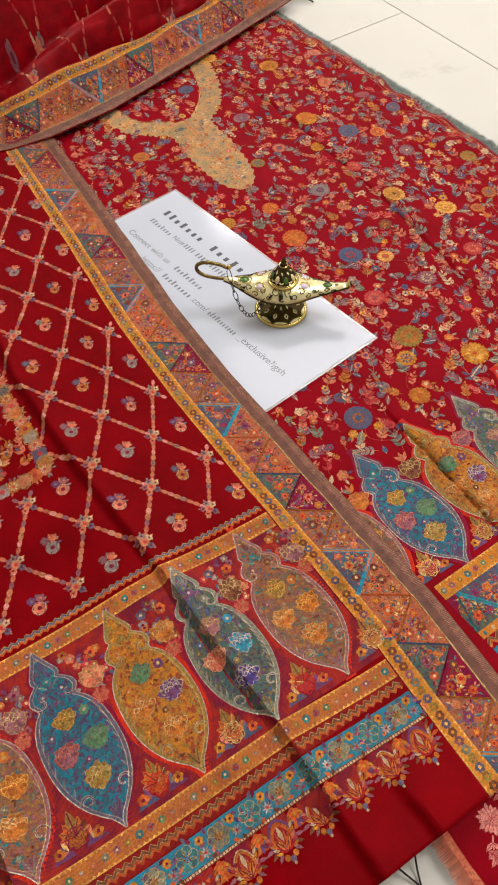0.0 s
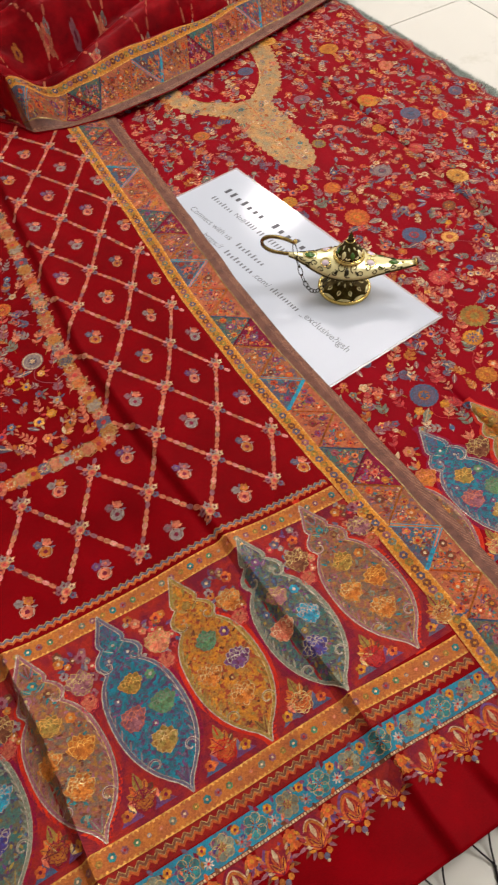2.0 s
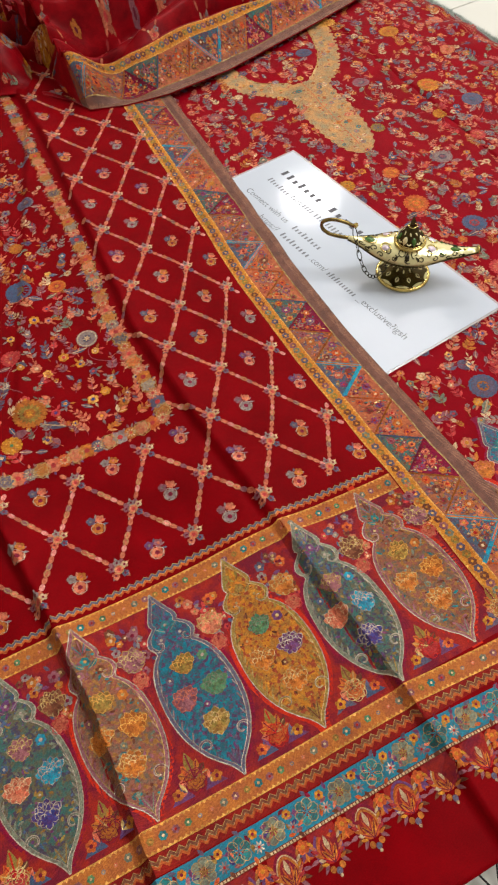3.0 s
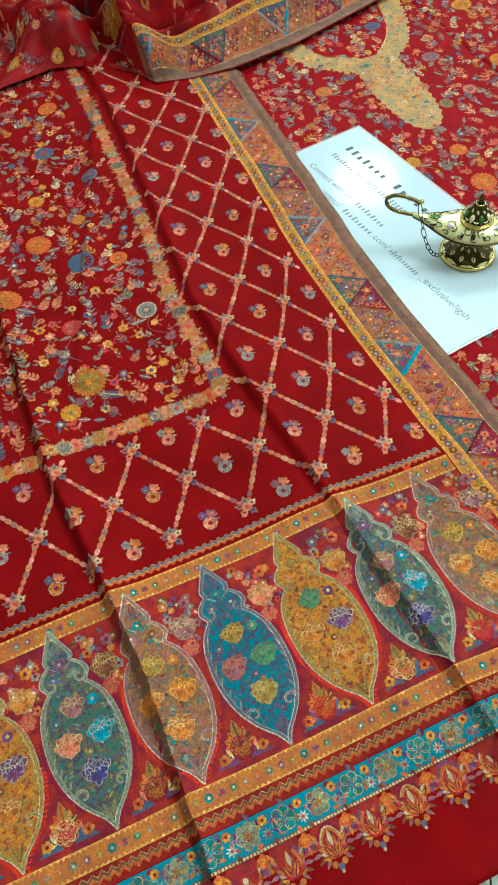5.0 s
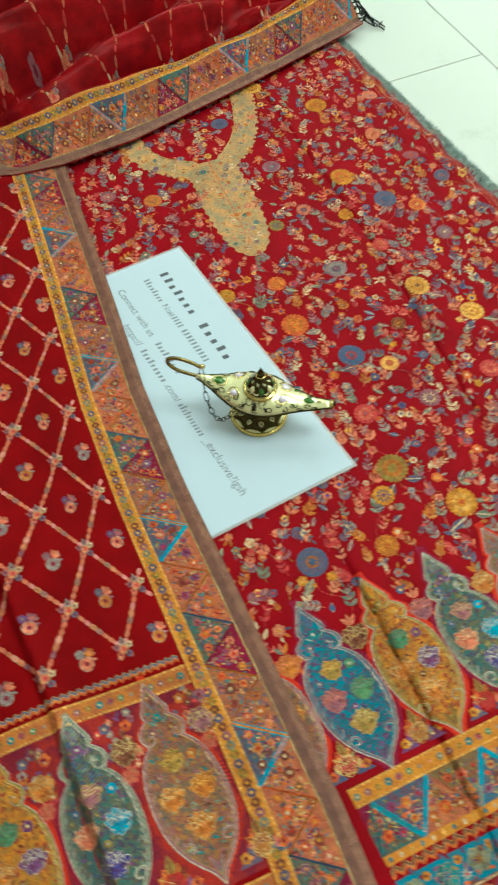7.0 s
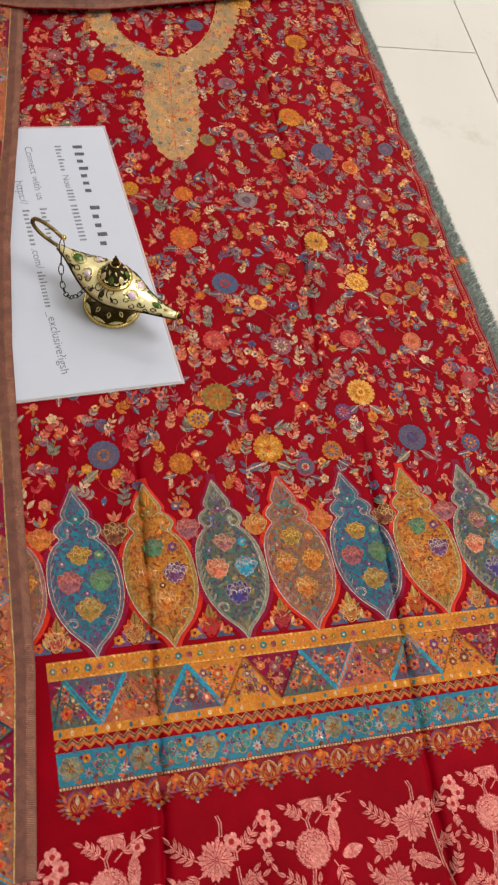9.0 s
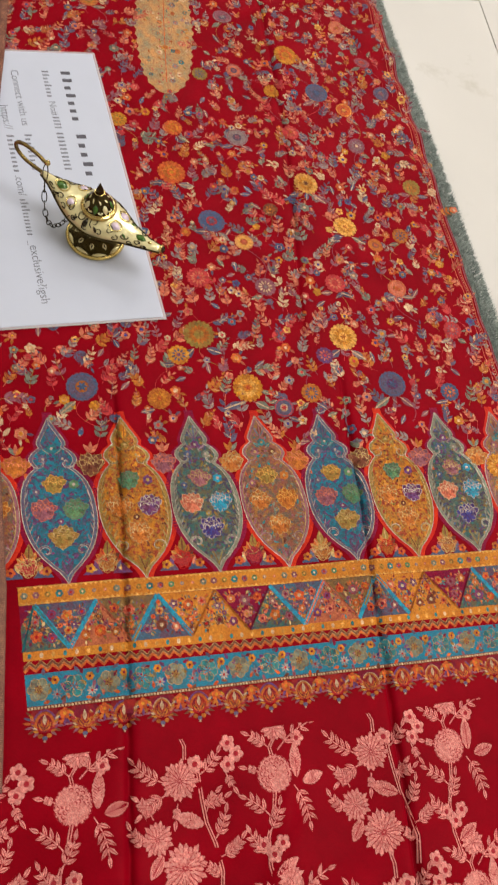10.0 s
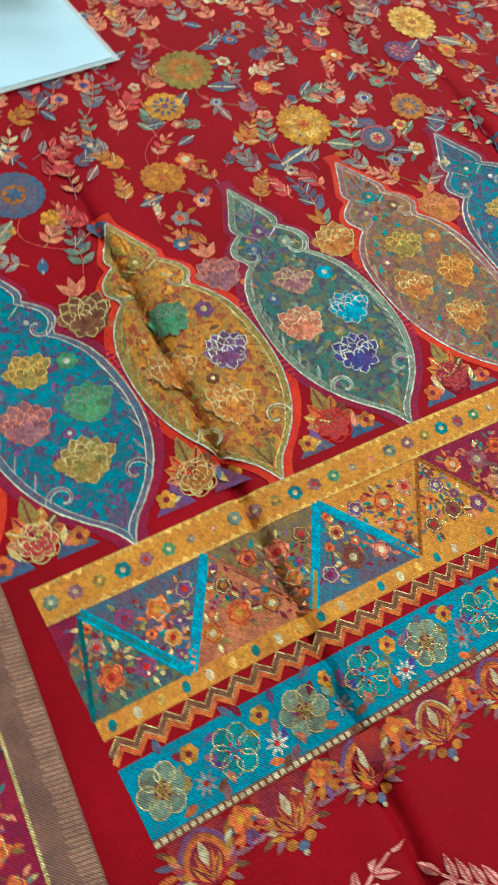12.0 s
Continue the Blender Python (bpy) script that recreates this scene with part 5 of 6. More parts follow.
for i in range(760):
    v = -0.32 + i * 0.0012
    o.stroke([(SR - 0.0006, v), (SR - 0.0052 - R.random() * 0.0012, v + 0.0009)], 0.0003, "selvedge_light", 0.7)
o.stroke([(SR - 0.0128, v) for v in np.linspace(-0.321, 0.6, 300)], 0.0010, "gold_zari", 1.2)
o.done("selvedge", shawl, "brown woven selvedge strip")
side = lambda s, w: (SR - 0.0135 - w, -0.321 + s)
o = Stitch(shawl_map)
o.band(SR - 0.0435, SR - 0.0135, -0.321, 0.60, "border_orange", 0.3)
o.done("border_ground", shawl)
SUPS = [("fill_salmon", "salmon"), ("border_orange", "ochre"), ("fill_maroon", "maroon"), ("fill_salmon", "ochre")]
SDOWNS = [("fill_plum", "turquoise"), ("border_orange", "ochre"), ("fill_teal", "blue"), ("fill_salmon", "orange")]
triangles(shawl_map, shawl, side, 0.92, 0.030, 0.042, SUPS, SDOWNS, 1)
gold_band(shawl_map, shawl, lambda s, w: (SR - 0.0435 - w, -0.321 + s), 0.92, 0.0125, name="side_gold_band", pace=0.0062, scale=1.0, side=True)

# lattice field
def frame_x(v):
    return -0.333 + 0.037 * (max(v, 0.049) - 0.049) - 0.006 * math.exp(-((v - 0.16) / 0.07) ** 2)


def in_field(u, v):
    return v > -0.064 and u < SR - 0.0555 and (u > frame_x(v) + 0.008 or v < 0.036)


def lattice_drift(v):
    """The weave's slow sideways drift where the cloth is pushed together."""
    return float(np.interp(v, [-0.06, 0.0, 0.05, 0.15, 0.2, 0.25, 0.3, 0.39, 0.45], [-0.0004, -0.0026, -0.0043, -0.0045, -0.003, -0.0008, 0.0018, 0.005, 0.009]))


def drifted(o):
    o.v = [(a + lattice_drift(b), b, c) for a, b, c in o.v]
    return o


NODES = []
for i in range(-10, 3):
    for j in range(-2, 9):
        for half in (0, 1):
            NODES.append((-0.2705 + 0.0577 * i + 0.02885 * half, -0.016 + 0.0825 * j + 0.0412 * half))
for u, v in NODES:
    o = Stitch(shawl_map)
    for du in (-0.02885, 0.02885):
        for i in range(1, 9):
            t = i / 9
            x, y = u + du * t, v + 0.0412 * t
            if in_field(x, y) and in_field(x + du * 0.05, y) and 0.08 < t < 0.95:
                big = i in (4, 5)
                o.poly(circle(x, y, 0.0031 if not big else 0.0034, 8, 0, 0.0018 if not big else 0.0022, math.atan2(0.0412, du)), ("salmon", "pink_weave", "salmon", "salmon", "mauve")[(i + int(u * 500)) % 5], 1.2)
                if big:
                    o.stroke(circle(x, y, 0.0026, 8, 0, 0.0014, math.atan2(0.0412, du)), 0.0004, "gold_zari", 2, True)
    if o.v:
        drifted(o).done("bead_chain", shawl)
    o = Stitch(shawl_map)
    if in_field(u, v - 0.004) and in_field(u - 0.006, v + 0.004):
        small_flower(o, u, v, 0.0042, "salmon", "rose", 1.6, 5, 0.3)
        for k, (a, tone) in enumerate(((0.4, "cream"), (1.5, "grey"), (2.7, "mauve"), (3.9, "salmon"), (5.3, "slate"))):
            x, y = u + 0.0052 * math.cos(a), v + 0.0052 * math.sin(a)
            small_flower(o, x, y, 0.0028, tone, "maroon", 1.9, 5, a)
            leaf(o, x, y, a, 0.0044, 0.0022, ("salmon", "grey")[k % 2], 1.3)
        o.stroke(circle(u, v, 0.0033, 10), 0.0004, "gold_zari", 2.8, True)
    if o.v:
        drifted(o).done("lattice_motif", shawl)
    bx, by = u, v + 0.0412
    if by < -0.05:
        by += 0.0025
    if in_field(bx, by - 0.006) and in_field(bx - 0.007, by + 0.004) and in_field(bx + 0.007, by):
        o = Stitch(shawl_map)
        pal = (("ochre", "slate", "salmon"), ("salmon", "purple", "mauve"), ("salmon", "grey", "ochre"), ("grey", "mauve", "salmon"))[int(abs(u * 997 + v * 613)) % 4]
        small_flower(o, bx, by - 0.003, 0.0054, pal[0], "maroon", 1.4, 5, 0.9)
        o.stroke(scallop(bx, by - 0.003, 0.0052, 5, 0.2, 4, 0.9), 0.0004, "silver_zari", 2.4, True)
        small_flower(o, bx - 0.0028, by + 0.0048, 0.0036, pal[1], "grey", 1.7, 5, 0.2)
        small_flower(o, bx + 0.0038, by + 0.004, 0.0036, pal[2], "salmon", 1.6, 5, 0.5)
        for a in (0.3, 1.3, 2.2, -0.2):
            leaf(o, bx + 0.004 * math.cos(a), by + 0.005 * math.sin(a), a, 0.0045, 0.002, R.choice(("grey", "mauve", "salmon", "slate")), 1.2)
        drifted(o).done("flower_motif", shawl)

# inner panel with its floral frame
def rosette_row(cloth, parent, path, w, name="floral_frame"):
    o = Stitch(cloth)
    tones = ("salmon", "ochre", "grey", "salmon", "slate", "ochre", "salmon", "orange")
    d, k = 0.0, 0
    for a, b in zip(path, path[1:]):
        d += math.hypot(b[0] - a[0], b[1] - a[1])
        if d > 0.0072:
            d = 0.0
            k += 1
            x, y = b
            if k % 3 == 0:
                small_flower(o, x, y, w * 0.5, tones[k % 8], "rose", 2.8, 6, k)
            elif k % 3 == 1:
                rose(o, x, y, w * 0.48, tones[k % 8], "gold_zari", 2.8)
            else:
                mum(o, x, y, w * 0.44, tones[k % 8], "cream", "rose", 2.2)
            for q in range(5):
                aa = R.uniform(0, 6.28)
                leaf(o, x + w * 0.4 * math.cos(aa), y + w * 0.4 * math.sin(aa), aa, 0.0042, 0.002, R.choice(("purple", "grey", "salmon", "mauve", "salmon")), 1.6)
    return o.done(name, parent, "salmon and teal rosette frame")


rosette_row(shawl_map, shawl, [(frame_x(v), v) for v in np.linspace(0.62, 0.049, 240)] + [(u, 0.0475) for u in np.linspace(-0.336, -0.84, 220)], 0.0135)
PANEL = [(-0.395, 0.239, 0.0125, "button", "blue", "slate", "olive"), (-0.429, 0.102, 0.0145, "mum", "ochre", "olive", "gold"), (-0.384, 0.415, 0.0105, "button", "blue", "slate", "rose"), (-0.411, 0.346, 0.008, "button", "gold", "orange", "ochre"),
         (-0.36, 0.156, 0.0095, "button", "grey", "cream", "slate"), (-0.362, 0.229, 0.0085, "button", "orange", "gold", "rose"), (-0.352, 0.354, 0.009, "button", "slate", "grey", "mauve"), (-0.425, 0.281, 0.0125, "mum", "orange", "ochre", "gold"),
         (-0.451, 0.079, 0.0085, "mum", "gold", "yellow", "green"), (-0.468, 0.218, 0.0125, "mum", "orange", "ochre", "gold"), (-0.425, 0.166, 0.009, "mum", "rose", "salmon", "mauve"), (-0.442, 0.455, 0.0115, "mum", "olive", "gold", "ochre"),
         (-0.53, 0.25, 0.0125, "button", "slate", "blue", "ochre"), (-0.52, 0.12, 0.0125, "mum", "gold", "yellow", "orange"), (-0.60, 0.18, 0.0125, "mum", "orange", "ochre", "gold"), (-0.58, 0.33, 0.0125, "mum", "yellow", "gold", "ochre"),
         (-0.5, 0.37, 0.011, "button", "blue", "slate", "rose"), (-0.66, 0.1, 0.0125, "button", "slate", "blue", "ochre"), (-0.68, 0.27, 0.0125, "mum", "olive", "gold", "ochre"), (-0.75, 0.18, 0.0125, "mum", "gold", "yellow", "orange"),
         (-0.36, 0.49, 0.011, "mum", "orange", "ochre", "gold"), (-0.5, 0.47, 0.011, "mum", "gold", "ochre", "gold"), (-0.38, 0.30, 0.007, "mum", "ochre", "gold", "orange")]
meadow(shawl_map, shawl, PANEL, lambda x, y: x < frame_x(y) - 0.010 and y > 0.062, (-0.84, -0.34, 0.06, 0.56), 0.0128, lambda x, y: y < 0.24 and x > -0.47)

# lower border
L0, LL = -0.845, 0.845 + SR - 0.057
low = lambda y0: (lambda s, w: (L0 + s, y0 + w - 0.004 * smooth01((L0 + s + 0.30) / 0.1)))
zigzag(shawl_map, shawl, low(-0.0785), LL, 0.0048, ("slate", "orange"), 0.0013, 0.0055)
gold_band(shawl_map, shawl, low(-0.0925), LL, 0.0132, "orange_ground")
o = Stitch(shawl_map)
o.band(L0, SR - 0.057, -0.217, -0.0925, "fill_purple", 0.2)
o.done("medallion_ground", shawl)
for k in range(0, 11):
    cx = -0.231 - 0.0555 * k
    medallion(shawl_map, shawl, cx, -0.2155, -0.0845, -0.007, ("mauve", "teal", "ochre", "blue")[k % 4], 0.96, 0.004)
    o = Stitch(shawl_map)
    x, y = cx + 0.0277 - 0.006, -0.122
    peony(o, x, y, 0.0085, ("mauve", "brown", "ochre", "salmon")[k % 4], "gold_zari", 2, R)
    small_flower(o, x + 0.006, -0.106, 0.0042, R.choice(("orange", "gold", "mauve")), "maroon", 2)
    small_flower(o, x - 0.008, -0.103, 0.0038, R.choice(("salmon", "slate", "ochre")), "cream", 2)
    rose(o, x, -0.136, 0.0055, "salmon", "rose", 1.8)
    for q in range(16):
        t = q / 15
        fx, fy = x + 0.004 * (1 - t) + R.uniform(-1, 1) * (0.004 + 0.013 * t), -0.134 + 0.036 * t
        small_flower(o, fx, fy, R.uniform(0.0022, 0.0036), R.choice(("salmon", "mauve", "ochre", "rose", "grey", "brown")), R.choice(("gold_zari", "maroon", "cream")), 1.6, 5, q)
    for q in range(12):
        leaf(o, x + R.uniform(-0.012, 0.012), R.uniform(-0.128, -0.098), R.uniform(0, 6.28), 0.0055, 0.0026, R.choice(("purple", "slate", "grey", "rose", "blue")), 1.5)
    o.done("rose_bloom", shawl)
    o = Stitch(shawl_map)
    corner_bloom(o, cx + 0.0277, -0.2025, 1.0)
    o.done("bloom_motif", shawl)
gold_band(shawl_map, shawl, low(-0.2298), LL, 0.0134, "orange_ground")
o = Stitch(shawl_map)
o.band(L0, SR - 0.057, -0.2405, -0.2300, "fill_rust", 0.2)
o.done("zigzag_ground", shawl)
zigzag(shawl_map, shawl, low(-0.2400), LL, 0.0052, ("brown", "orange"), 0.0017, 0.0058)
turquoise_band(shawl_map, shawl, low(-0.2580), LL, 0.0168)
f = low(-0.2606)
for i in range(25):
    x, y = f(LL - 0.0135 - i * 0.0258, 0)
    pendant(shawl_map, shawl, x, y, 1.05, i % 2, 1.08)
    x, y = f(LL - 0.0135 - (i + 0.5) * 0.0258, 0)
    o = Stitch(shawl_map)
    interbloom(o, x, y, 1.1)
    o.done("bud_motif", shawl)


def strand(pts, r, mat, parent, name="tassel_strand"):
    """A thin twisted cord along a smooth line."""
    pts = [Vector(q) for q in pts]
    fine = []
    for i in range(len(pts) - 1):
        a, b, c, d = pts[max(0, i - 1)], pts[i], pts[i + 1], pts[min(len(pts) - 1, i + 2)]
        for k in range(6):
            t = k / 6
            fine.append(0.5 * (2 * b + (c - a) * t + (2 * a - 5 * b + 4 * c - d) * t * t + (3 * b - a - 3 * c + d) * t ** 3))
    fine.append(pts[-1])
    bm = bmesh.new()
    rings, up = [], Vector((0, 0, 1))
    for i, q in enumerate(fine):
        dirn = (fine[min(i + 1, len(fine) - 1)] - fine[max(i - 1, 0)]).normalized()
        s1 = dirn.cross(up)
        s1 = s1.normalized() if s1.length > 1e-3 else Vector((1, 0, 0))
        s2 = s1.cross(dirn)
        rings.append([bm.verts.new(q + r * (math.cos(k * math.tau / 6) * s1 + math.sin(k * math.tau / 6) * s2)) for k in range(6)])
    for a, b in zip(rings, rings[1:]):
        for k in range(6):
            bm.faces.new((a[k], a[(k + 1) % 6], b[(k + 1) % 6], b[k]))
    bm.faces.new(rings[0][::-1]), bm.faces.new(rings[-1])
    return part(name, bm, mat, parent)


rr = random.Random(40)
for i in range(9):
    x0 = -0.232 - i * 0.034
    for q in (-0.006, 0.006):
        strand([(x0 + q * 1.2, -0.319, 0.002), (x0 + q * 0.6, -0.327, -0.003), (x0, -0.336, -0.0055)], 0.0006, "black_thread", shawl)
    strand([(x0, -0.336, -0.0055), (x0 + rr.uniform(-0.006, 0.006), -0.35, -0.0056), (x0 + rr.uniform(-0.012, 0.012), -0.372, -0.0056)], 0.0009, "black_thread", shawl)

# the folded-over end, heaped up
EDGE = [(-0.95, 0.60), (-0.75, 0.575), (-0.55, 0.545), (-0.42, 0.545), (-0.335, 0.556), (-0.285, 0.535), (-0.252, 0.498), (-0.238, 0.468), (-0.20, 0.456), (-0.15, 0.452), (-0.066, 0.462), (0.08, 0.503), (0.235, 0.552), (0.262, 0.563)]
EL = [0.0]
for a, b in zip(EDGE, EDGE[1:]):
    EL.append(EL[-1] + math.hypot(b[0] - a[0], b[1] - a[1]))
E0 = EL[7]
HEAP_END = EL[-1] - E0


def heap_map(s, w):
    """s runs along the turned edge from the curled corner, w across it."""
    ex = np.interp(s + E0, EL, [q[0] for q in EDGE])
    ey = np.interp(s + E0, EL, [q[1] for q in EDGE])
    lw = smooth01((0.02 - s) / 0.05)
    nx = -0.24 * (1 - lw) + 0.12 * lw
    x = ex + nx * w * 0.86
    y = ey + w * (0.80 - 0.1 * lw)
    rise = 0.046 * smooth01(w / 0.075) + 0.012 * smooth01((w - 0.06) / 0.06)
    rise = rise * (0.75 + 0.25 * smooth01((s - 0.03) / 0.1))
    folds = 0.014 * smooth01((w - 0.055) / 0.02) * np.sin(128 * w + 10 * s + 1.8 * np.sin(11 * s + 1)) + 0.012 * smooth01((w - 0.09) / 0.06) * np.sin(50 * w + 5 * s) + 0.005 * smooth01((w - 0.058) / 0.03) * np.sin(12 * s + 66 * w + np.sin(30 * w))
    folds = folds + 0.004 * smooth01((w - 0.06) / 0.02) * np.sin(120 * w - 14 * s)
    wave = (0.0016 * np.sin(42 * s + 0.6) + 0.0009 * np.sin(75 * s + 60 * w)) * smooth01(w / 0.02)
    curl = 0.016 * np.exp(-((s - 0.012) / 0.022) ** 2) * smooth01(w / 0.03) - 0.006 * np.exp(-((s - 0.055) / 0.02) ** 2) * smooth01(w / 0.02)
    folds = folds + lw * smooth01(w / 0.03) * (0.011 * np.sin(46 * s + 20 * w) + 0.006 * np.sin(90 * s - 40 * w))
    folds = folds - 0.034 * np.exp(-((s + 0.055 + 0.25 * (w - 0.05)) / 0.022) ** 2) * smooth01((w - 0.01) / 0.05)
    folds = folds - 0.022 * np.exp(-((s + 0.20 - 0.3 * w) / 0.03) ** 2) * smooth01((w - 0.02) / 0.05)
    soft = smooth01((w - 0.058) / 0.02)
    folds = folds - 0.030 * np.exp(-((w - 0.078 - 0.008 * np.sin(14 * s)) / 0.015) ** 2) * smooth01((s + 0.01) / 0.06)
    folds = folds + 0.022 * np.exp(-((w - 0.125 - 0.02 * np.sin(6 * s + 0.5)) / 0.024) ** 2) * smooth01((s + 0.01) / 0.06)
    for f, g, h, k in ((3, 52, 0.6, 0.018), (-5, 74, 1.9, 0.012), (6, 96, 2.7, 0.008), (-9, 40, 0.2, 0.008)):
        folds = folds - k * soft * (1 - np.abs(np.sin(f * s + g * w + h + 0.7 * np.sin(9 * s + 23 * w)))) ** 3
    z = 0.0085 + rise + folds + wave + curl
    return x, y, z


LIFT[heap_map] = lambda x, y: 0.0003
hv_s = lambda v: (-0.60, HEAP_END)
heap_v = 0.40
heap = cloth_sheet("heaped_end", heap_map, hv_s, 0.0, heap_v, 420, 190, "sheer_red", shawl, 0.0012)
heap["label"] = "dark red sheer folded-over end in heaped folds"
HB = HEAP_END - 0.0
o = Stitch(heap_map)
o.band(-0.012, HB, 0.0, 0.0125, "selvedge_brown", 0.2, 0.003)
for i in range(420):
    s = i * HB / 420
    o.stroke([(s, 0.0006), (s + 0.0009, 0.0052 + R.random() * 0.0012)], 0.0003, "selvedge_light", 0.7)
o.stroke([(s, 0.0128) for s in np.linspace(-0.012, HB, 160)], 0.001, "gold_zari", 1.2)
o.done("selvedge", heap, "brown woven selvedge strip")
o = Stitch(heap_map)
o.band(-0.012, HB, 0.0135, 0.0435, "border_orange", 0.3, 0.003)
o.done("border_ground", heap)
triangles(heap_map, heap, lambda s, w: (s, 0.0135 + w), HB, 0.030, 0.042, SUPS, SDOWNS, 1)
gold_band(heap_map, heap, lambda s, w: (s - 0.012, 0.0435 + w), HB + 0.012, 0.0125, name="side_gold_band", pace=0.0062, scale=1.0, side=True)
o = Stitch(heap_map)
for i in range(-9, 9):
    for j in range(0, 9):
        u, v = 0.05 + 0.072 * i + (0.036 if j % 2 else 0), 0.078 + 0.041 * j
        for du in (-0.036, 0.036):
            for k in range(1, 9):
                t = k / 9
                x, y = u + du * t, v + 0.041 * t
                if y < heap_v - 0.01 and -0.02 < x < HEAP_END - 0.01:
                    o.poly(circle(x, y, 0.0026, 8, 0, 0.0013, math.atan2(0.041, du)), ("salmon", "cream", "salmon", "rose")[k % 4], 1.2)
        if v < heap_v - 0.02 and -0.02 < u < HEAP_END - 0.02:
            small_flower(o, u, v, 0.006, "salmon", "rose", 1.6)
            small_flower(o, u + 0.005, v + 0.004, 0.003, "grey", "rose", 2)
            small_flower(o, u, v + 0.041, 0.005, R.choice(("salmon", "mauve", "ochre")), "maroon", 1.6)
o.done("lattice_motif", heap, "", "stuff")
o = Stitch(heap_map)
for i in range(760):
    x, y = R.uniform(-0.58, -0.03), R.uniform(0.012, 0.36)
    if R.random() < 0.3:
        mum(o, x, y, R.uniform(0.005, 0.010), R.choice(("ochre", "slate", "orange", "gold")), "cream", "ochre", 2)
    else:
        sprig(o, x, y, R.uniform(0, 3), R.uniform(0.012, 0.02))
o.done("foliage", heap, "", "stuff")
for i in range(22):
    bx, by, bz = (float(q[0]) for q in heap_map(np.array([HEAP_END - 0.002]), np.array([0.004 + i * 0.006])))
    pts = [(bx, by, bz), (bx + 0.008, by + rr.uniform(-0.004, 0.006), bz + 0.001)]
    for k in range(3):
        pts.append((bx + 0.016 + k * 0.010 + rr.uniform(-0.004, 0.004), by + rr.uniform(-0.016, 0.016), max(-0.0058, bz * (0.6 - 0.35 * k) - 0.004)))
    strand(pts, 0.0008, "black_thread", shawl)

# ---- the brass oil lamp ----
lamp = empty("oil_lamp", "brass oil lamp with green enamel standing on white card", "oil lamp")
AX = math.degrees(math.atan2(0.058 - 0.143, -0.027 + 0.141))
lamp.matrix_world = pose(-0.0795, 0.0895, CARD_Z + 0.0007, 0, 0, AX)
part("foot", lathe(((0.0225, 0), (0.0238, 0.0006), (0.0238, 0.0018), (0.0225, 0.0028), (0.0205, 0.0032), (0.0158, 0.0050), (0.0105, 0.0078), (0.0068, 0.0112), (0.0054, 0.0146), (0.0060, 0.0168), (0.0095, 0.0190), (0.012, 0.0206)), 48), "dark_brass", lamp)
part("foot_rim", lathe(((0.0226, 0.0002), (0.0244, 0.0008), (0.0244, 0.002), (0.0232, 0.0031), (0.0222, 0.0033), (0.0222, 0.0024)), 48), "brass", lamp)


def lamp_leaf(x, y, z, nrm, ang, ln, wd, mat, name="enamel_leaf", th=0.0007):
    """A small raised enamel petal lying on the metal."""
    bm = bmesh.new()
    prof = ((0, 0), (0.2, 0.36), (0.45, 0.5), (0.75, 0.32), (1, 0), (0.75, -0.32), (0.45, -0.5), (0.2, -0.36))
    n = Vector(nrm).normalized()
    t = Vector((math.cos(ang), math.sin(ang), 0))
    t = (t - n * t.dot(n)).normalized()
    b = n.cross(t)
    c = Vector((x, y, z))
    lo = [bm.verts.new(c + t * (ln * (a - 0.5)) + b * (wd * q) - n * 0.0006) for a, q in prof]
    hi = [bm.verts.new(c + t * (ln * (a - 0.5) * 0.86) + b * (wd * q * 0.86) + n * th) for a, q in prof]
    for i in range(8):
        bm.faces.new((lo[i], lo[(i + 1) % 8], hi[(i + 1) % 8], hi[i]))
    bm.faces.new(hi)
    return part(name, bm, mat, lamp)


for i in range(9):
    a = i * math.tau / 9 + 0.2
    nrm = (0.42 * math.cos(a), 0.42 * math.sin(a), 0.9)
    lamp_leaf(0.0150 * math.cos(a), 0.0150 * math.sin(a), 0.0054, nrm, a, 0.0062, 0.0040, "enamel_cream", th=0.0004)
    lamp_leaf(0.0150 * math.cos(a), 0.0150 * math.sin(a), 0.0057, nrm, a, 0.0040, 0.0015, "enamel_dark", th=0.0005)
    b = a + math.tau / 18
    lamp_leaf(0.0207 * math.cos(b), 0.0207 * math.sin(b), 0.0033, (0.3 * math.cos(b), 0.3 * math.sin(b), 0.9), b + 1.57, 0.0128, 0.0030, "enamel_cream", th=0.0004)
    lamp_leaf(0.0085 * math.cos(b), 0.0085 * math.sin(b), 0.0098, (0.75 * math.cos(b), 0.75 * math.sin(b), 0.65), b, 0.0042, 0.0016, "enamel_cream", th=0.0003)

# body: station, half width, keel, deck, deck crown
HULL = ((-0.052, 0.0022, 0.034, 0.0375), (-0.046, 0.0036, 0.0315, 0.0372), (-0.038, 0.0070, 0.028, 0.0362), (-0.028, 0.0122, 0.0235, 0.0360), (-0.016, 0.0178, 0.0202, 0.0375), (-0.004, 0.0205, 0.0188, 0.0390),
        (0.006, 0.0203, 0.019, 0.0388), (0.016, 0.0172, 0.0205, 0.0368), (0.026, 0.0124, 0.023, 0.0345), (0.036, 0.0086, 0.026, 0.0332), (0.046, 0.0058, 0.0286, 0.0332), (0.054, 0.0042, 0.0312, 0.0346), (0.060, 0.0032, 0.0336, 0.0360))
SEG = 28
BEND = lambda s: -0.006 * (s / 0.06) ** 2 if s > 0 else -0.001 * (s / 0.05) ** 2


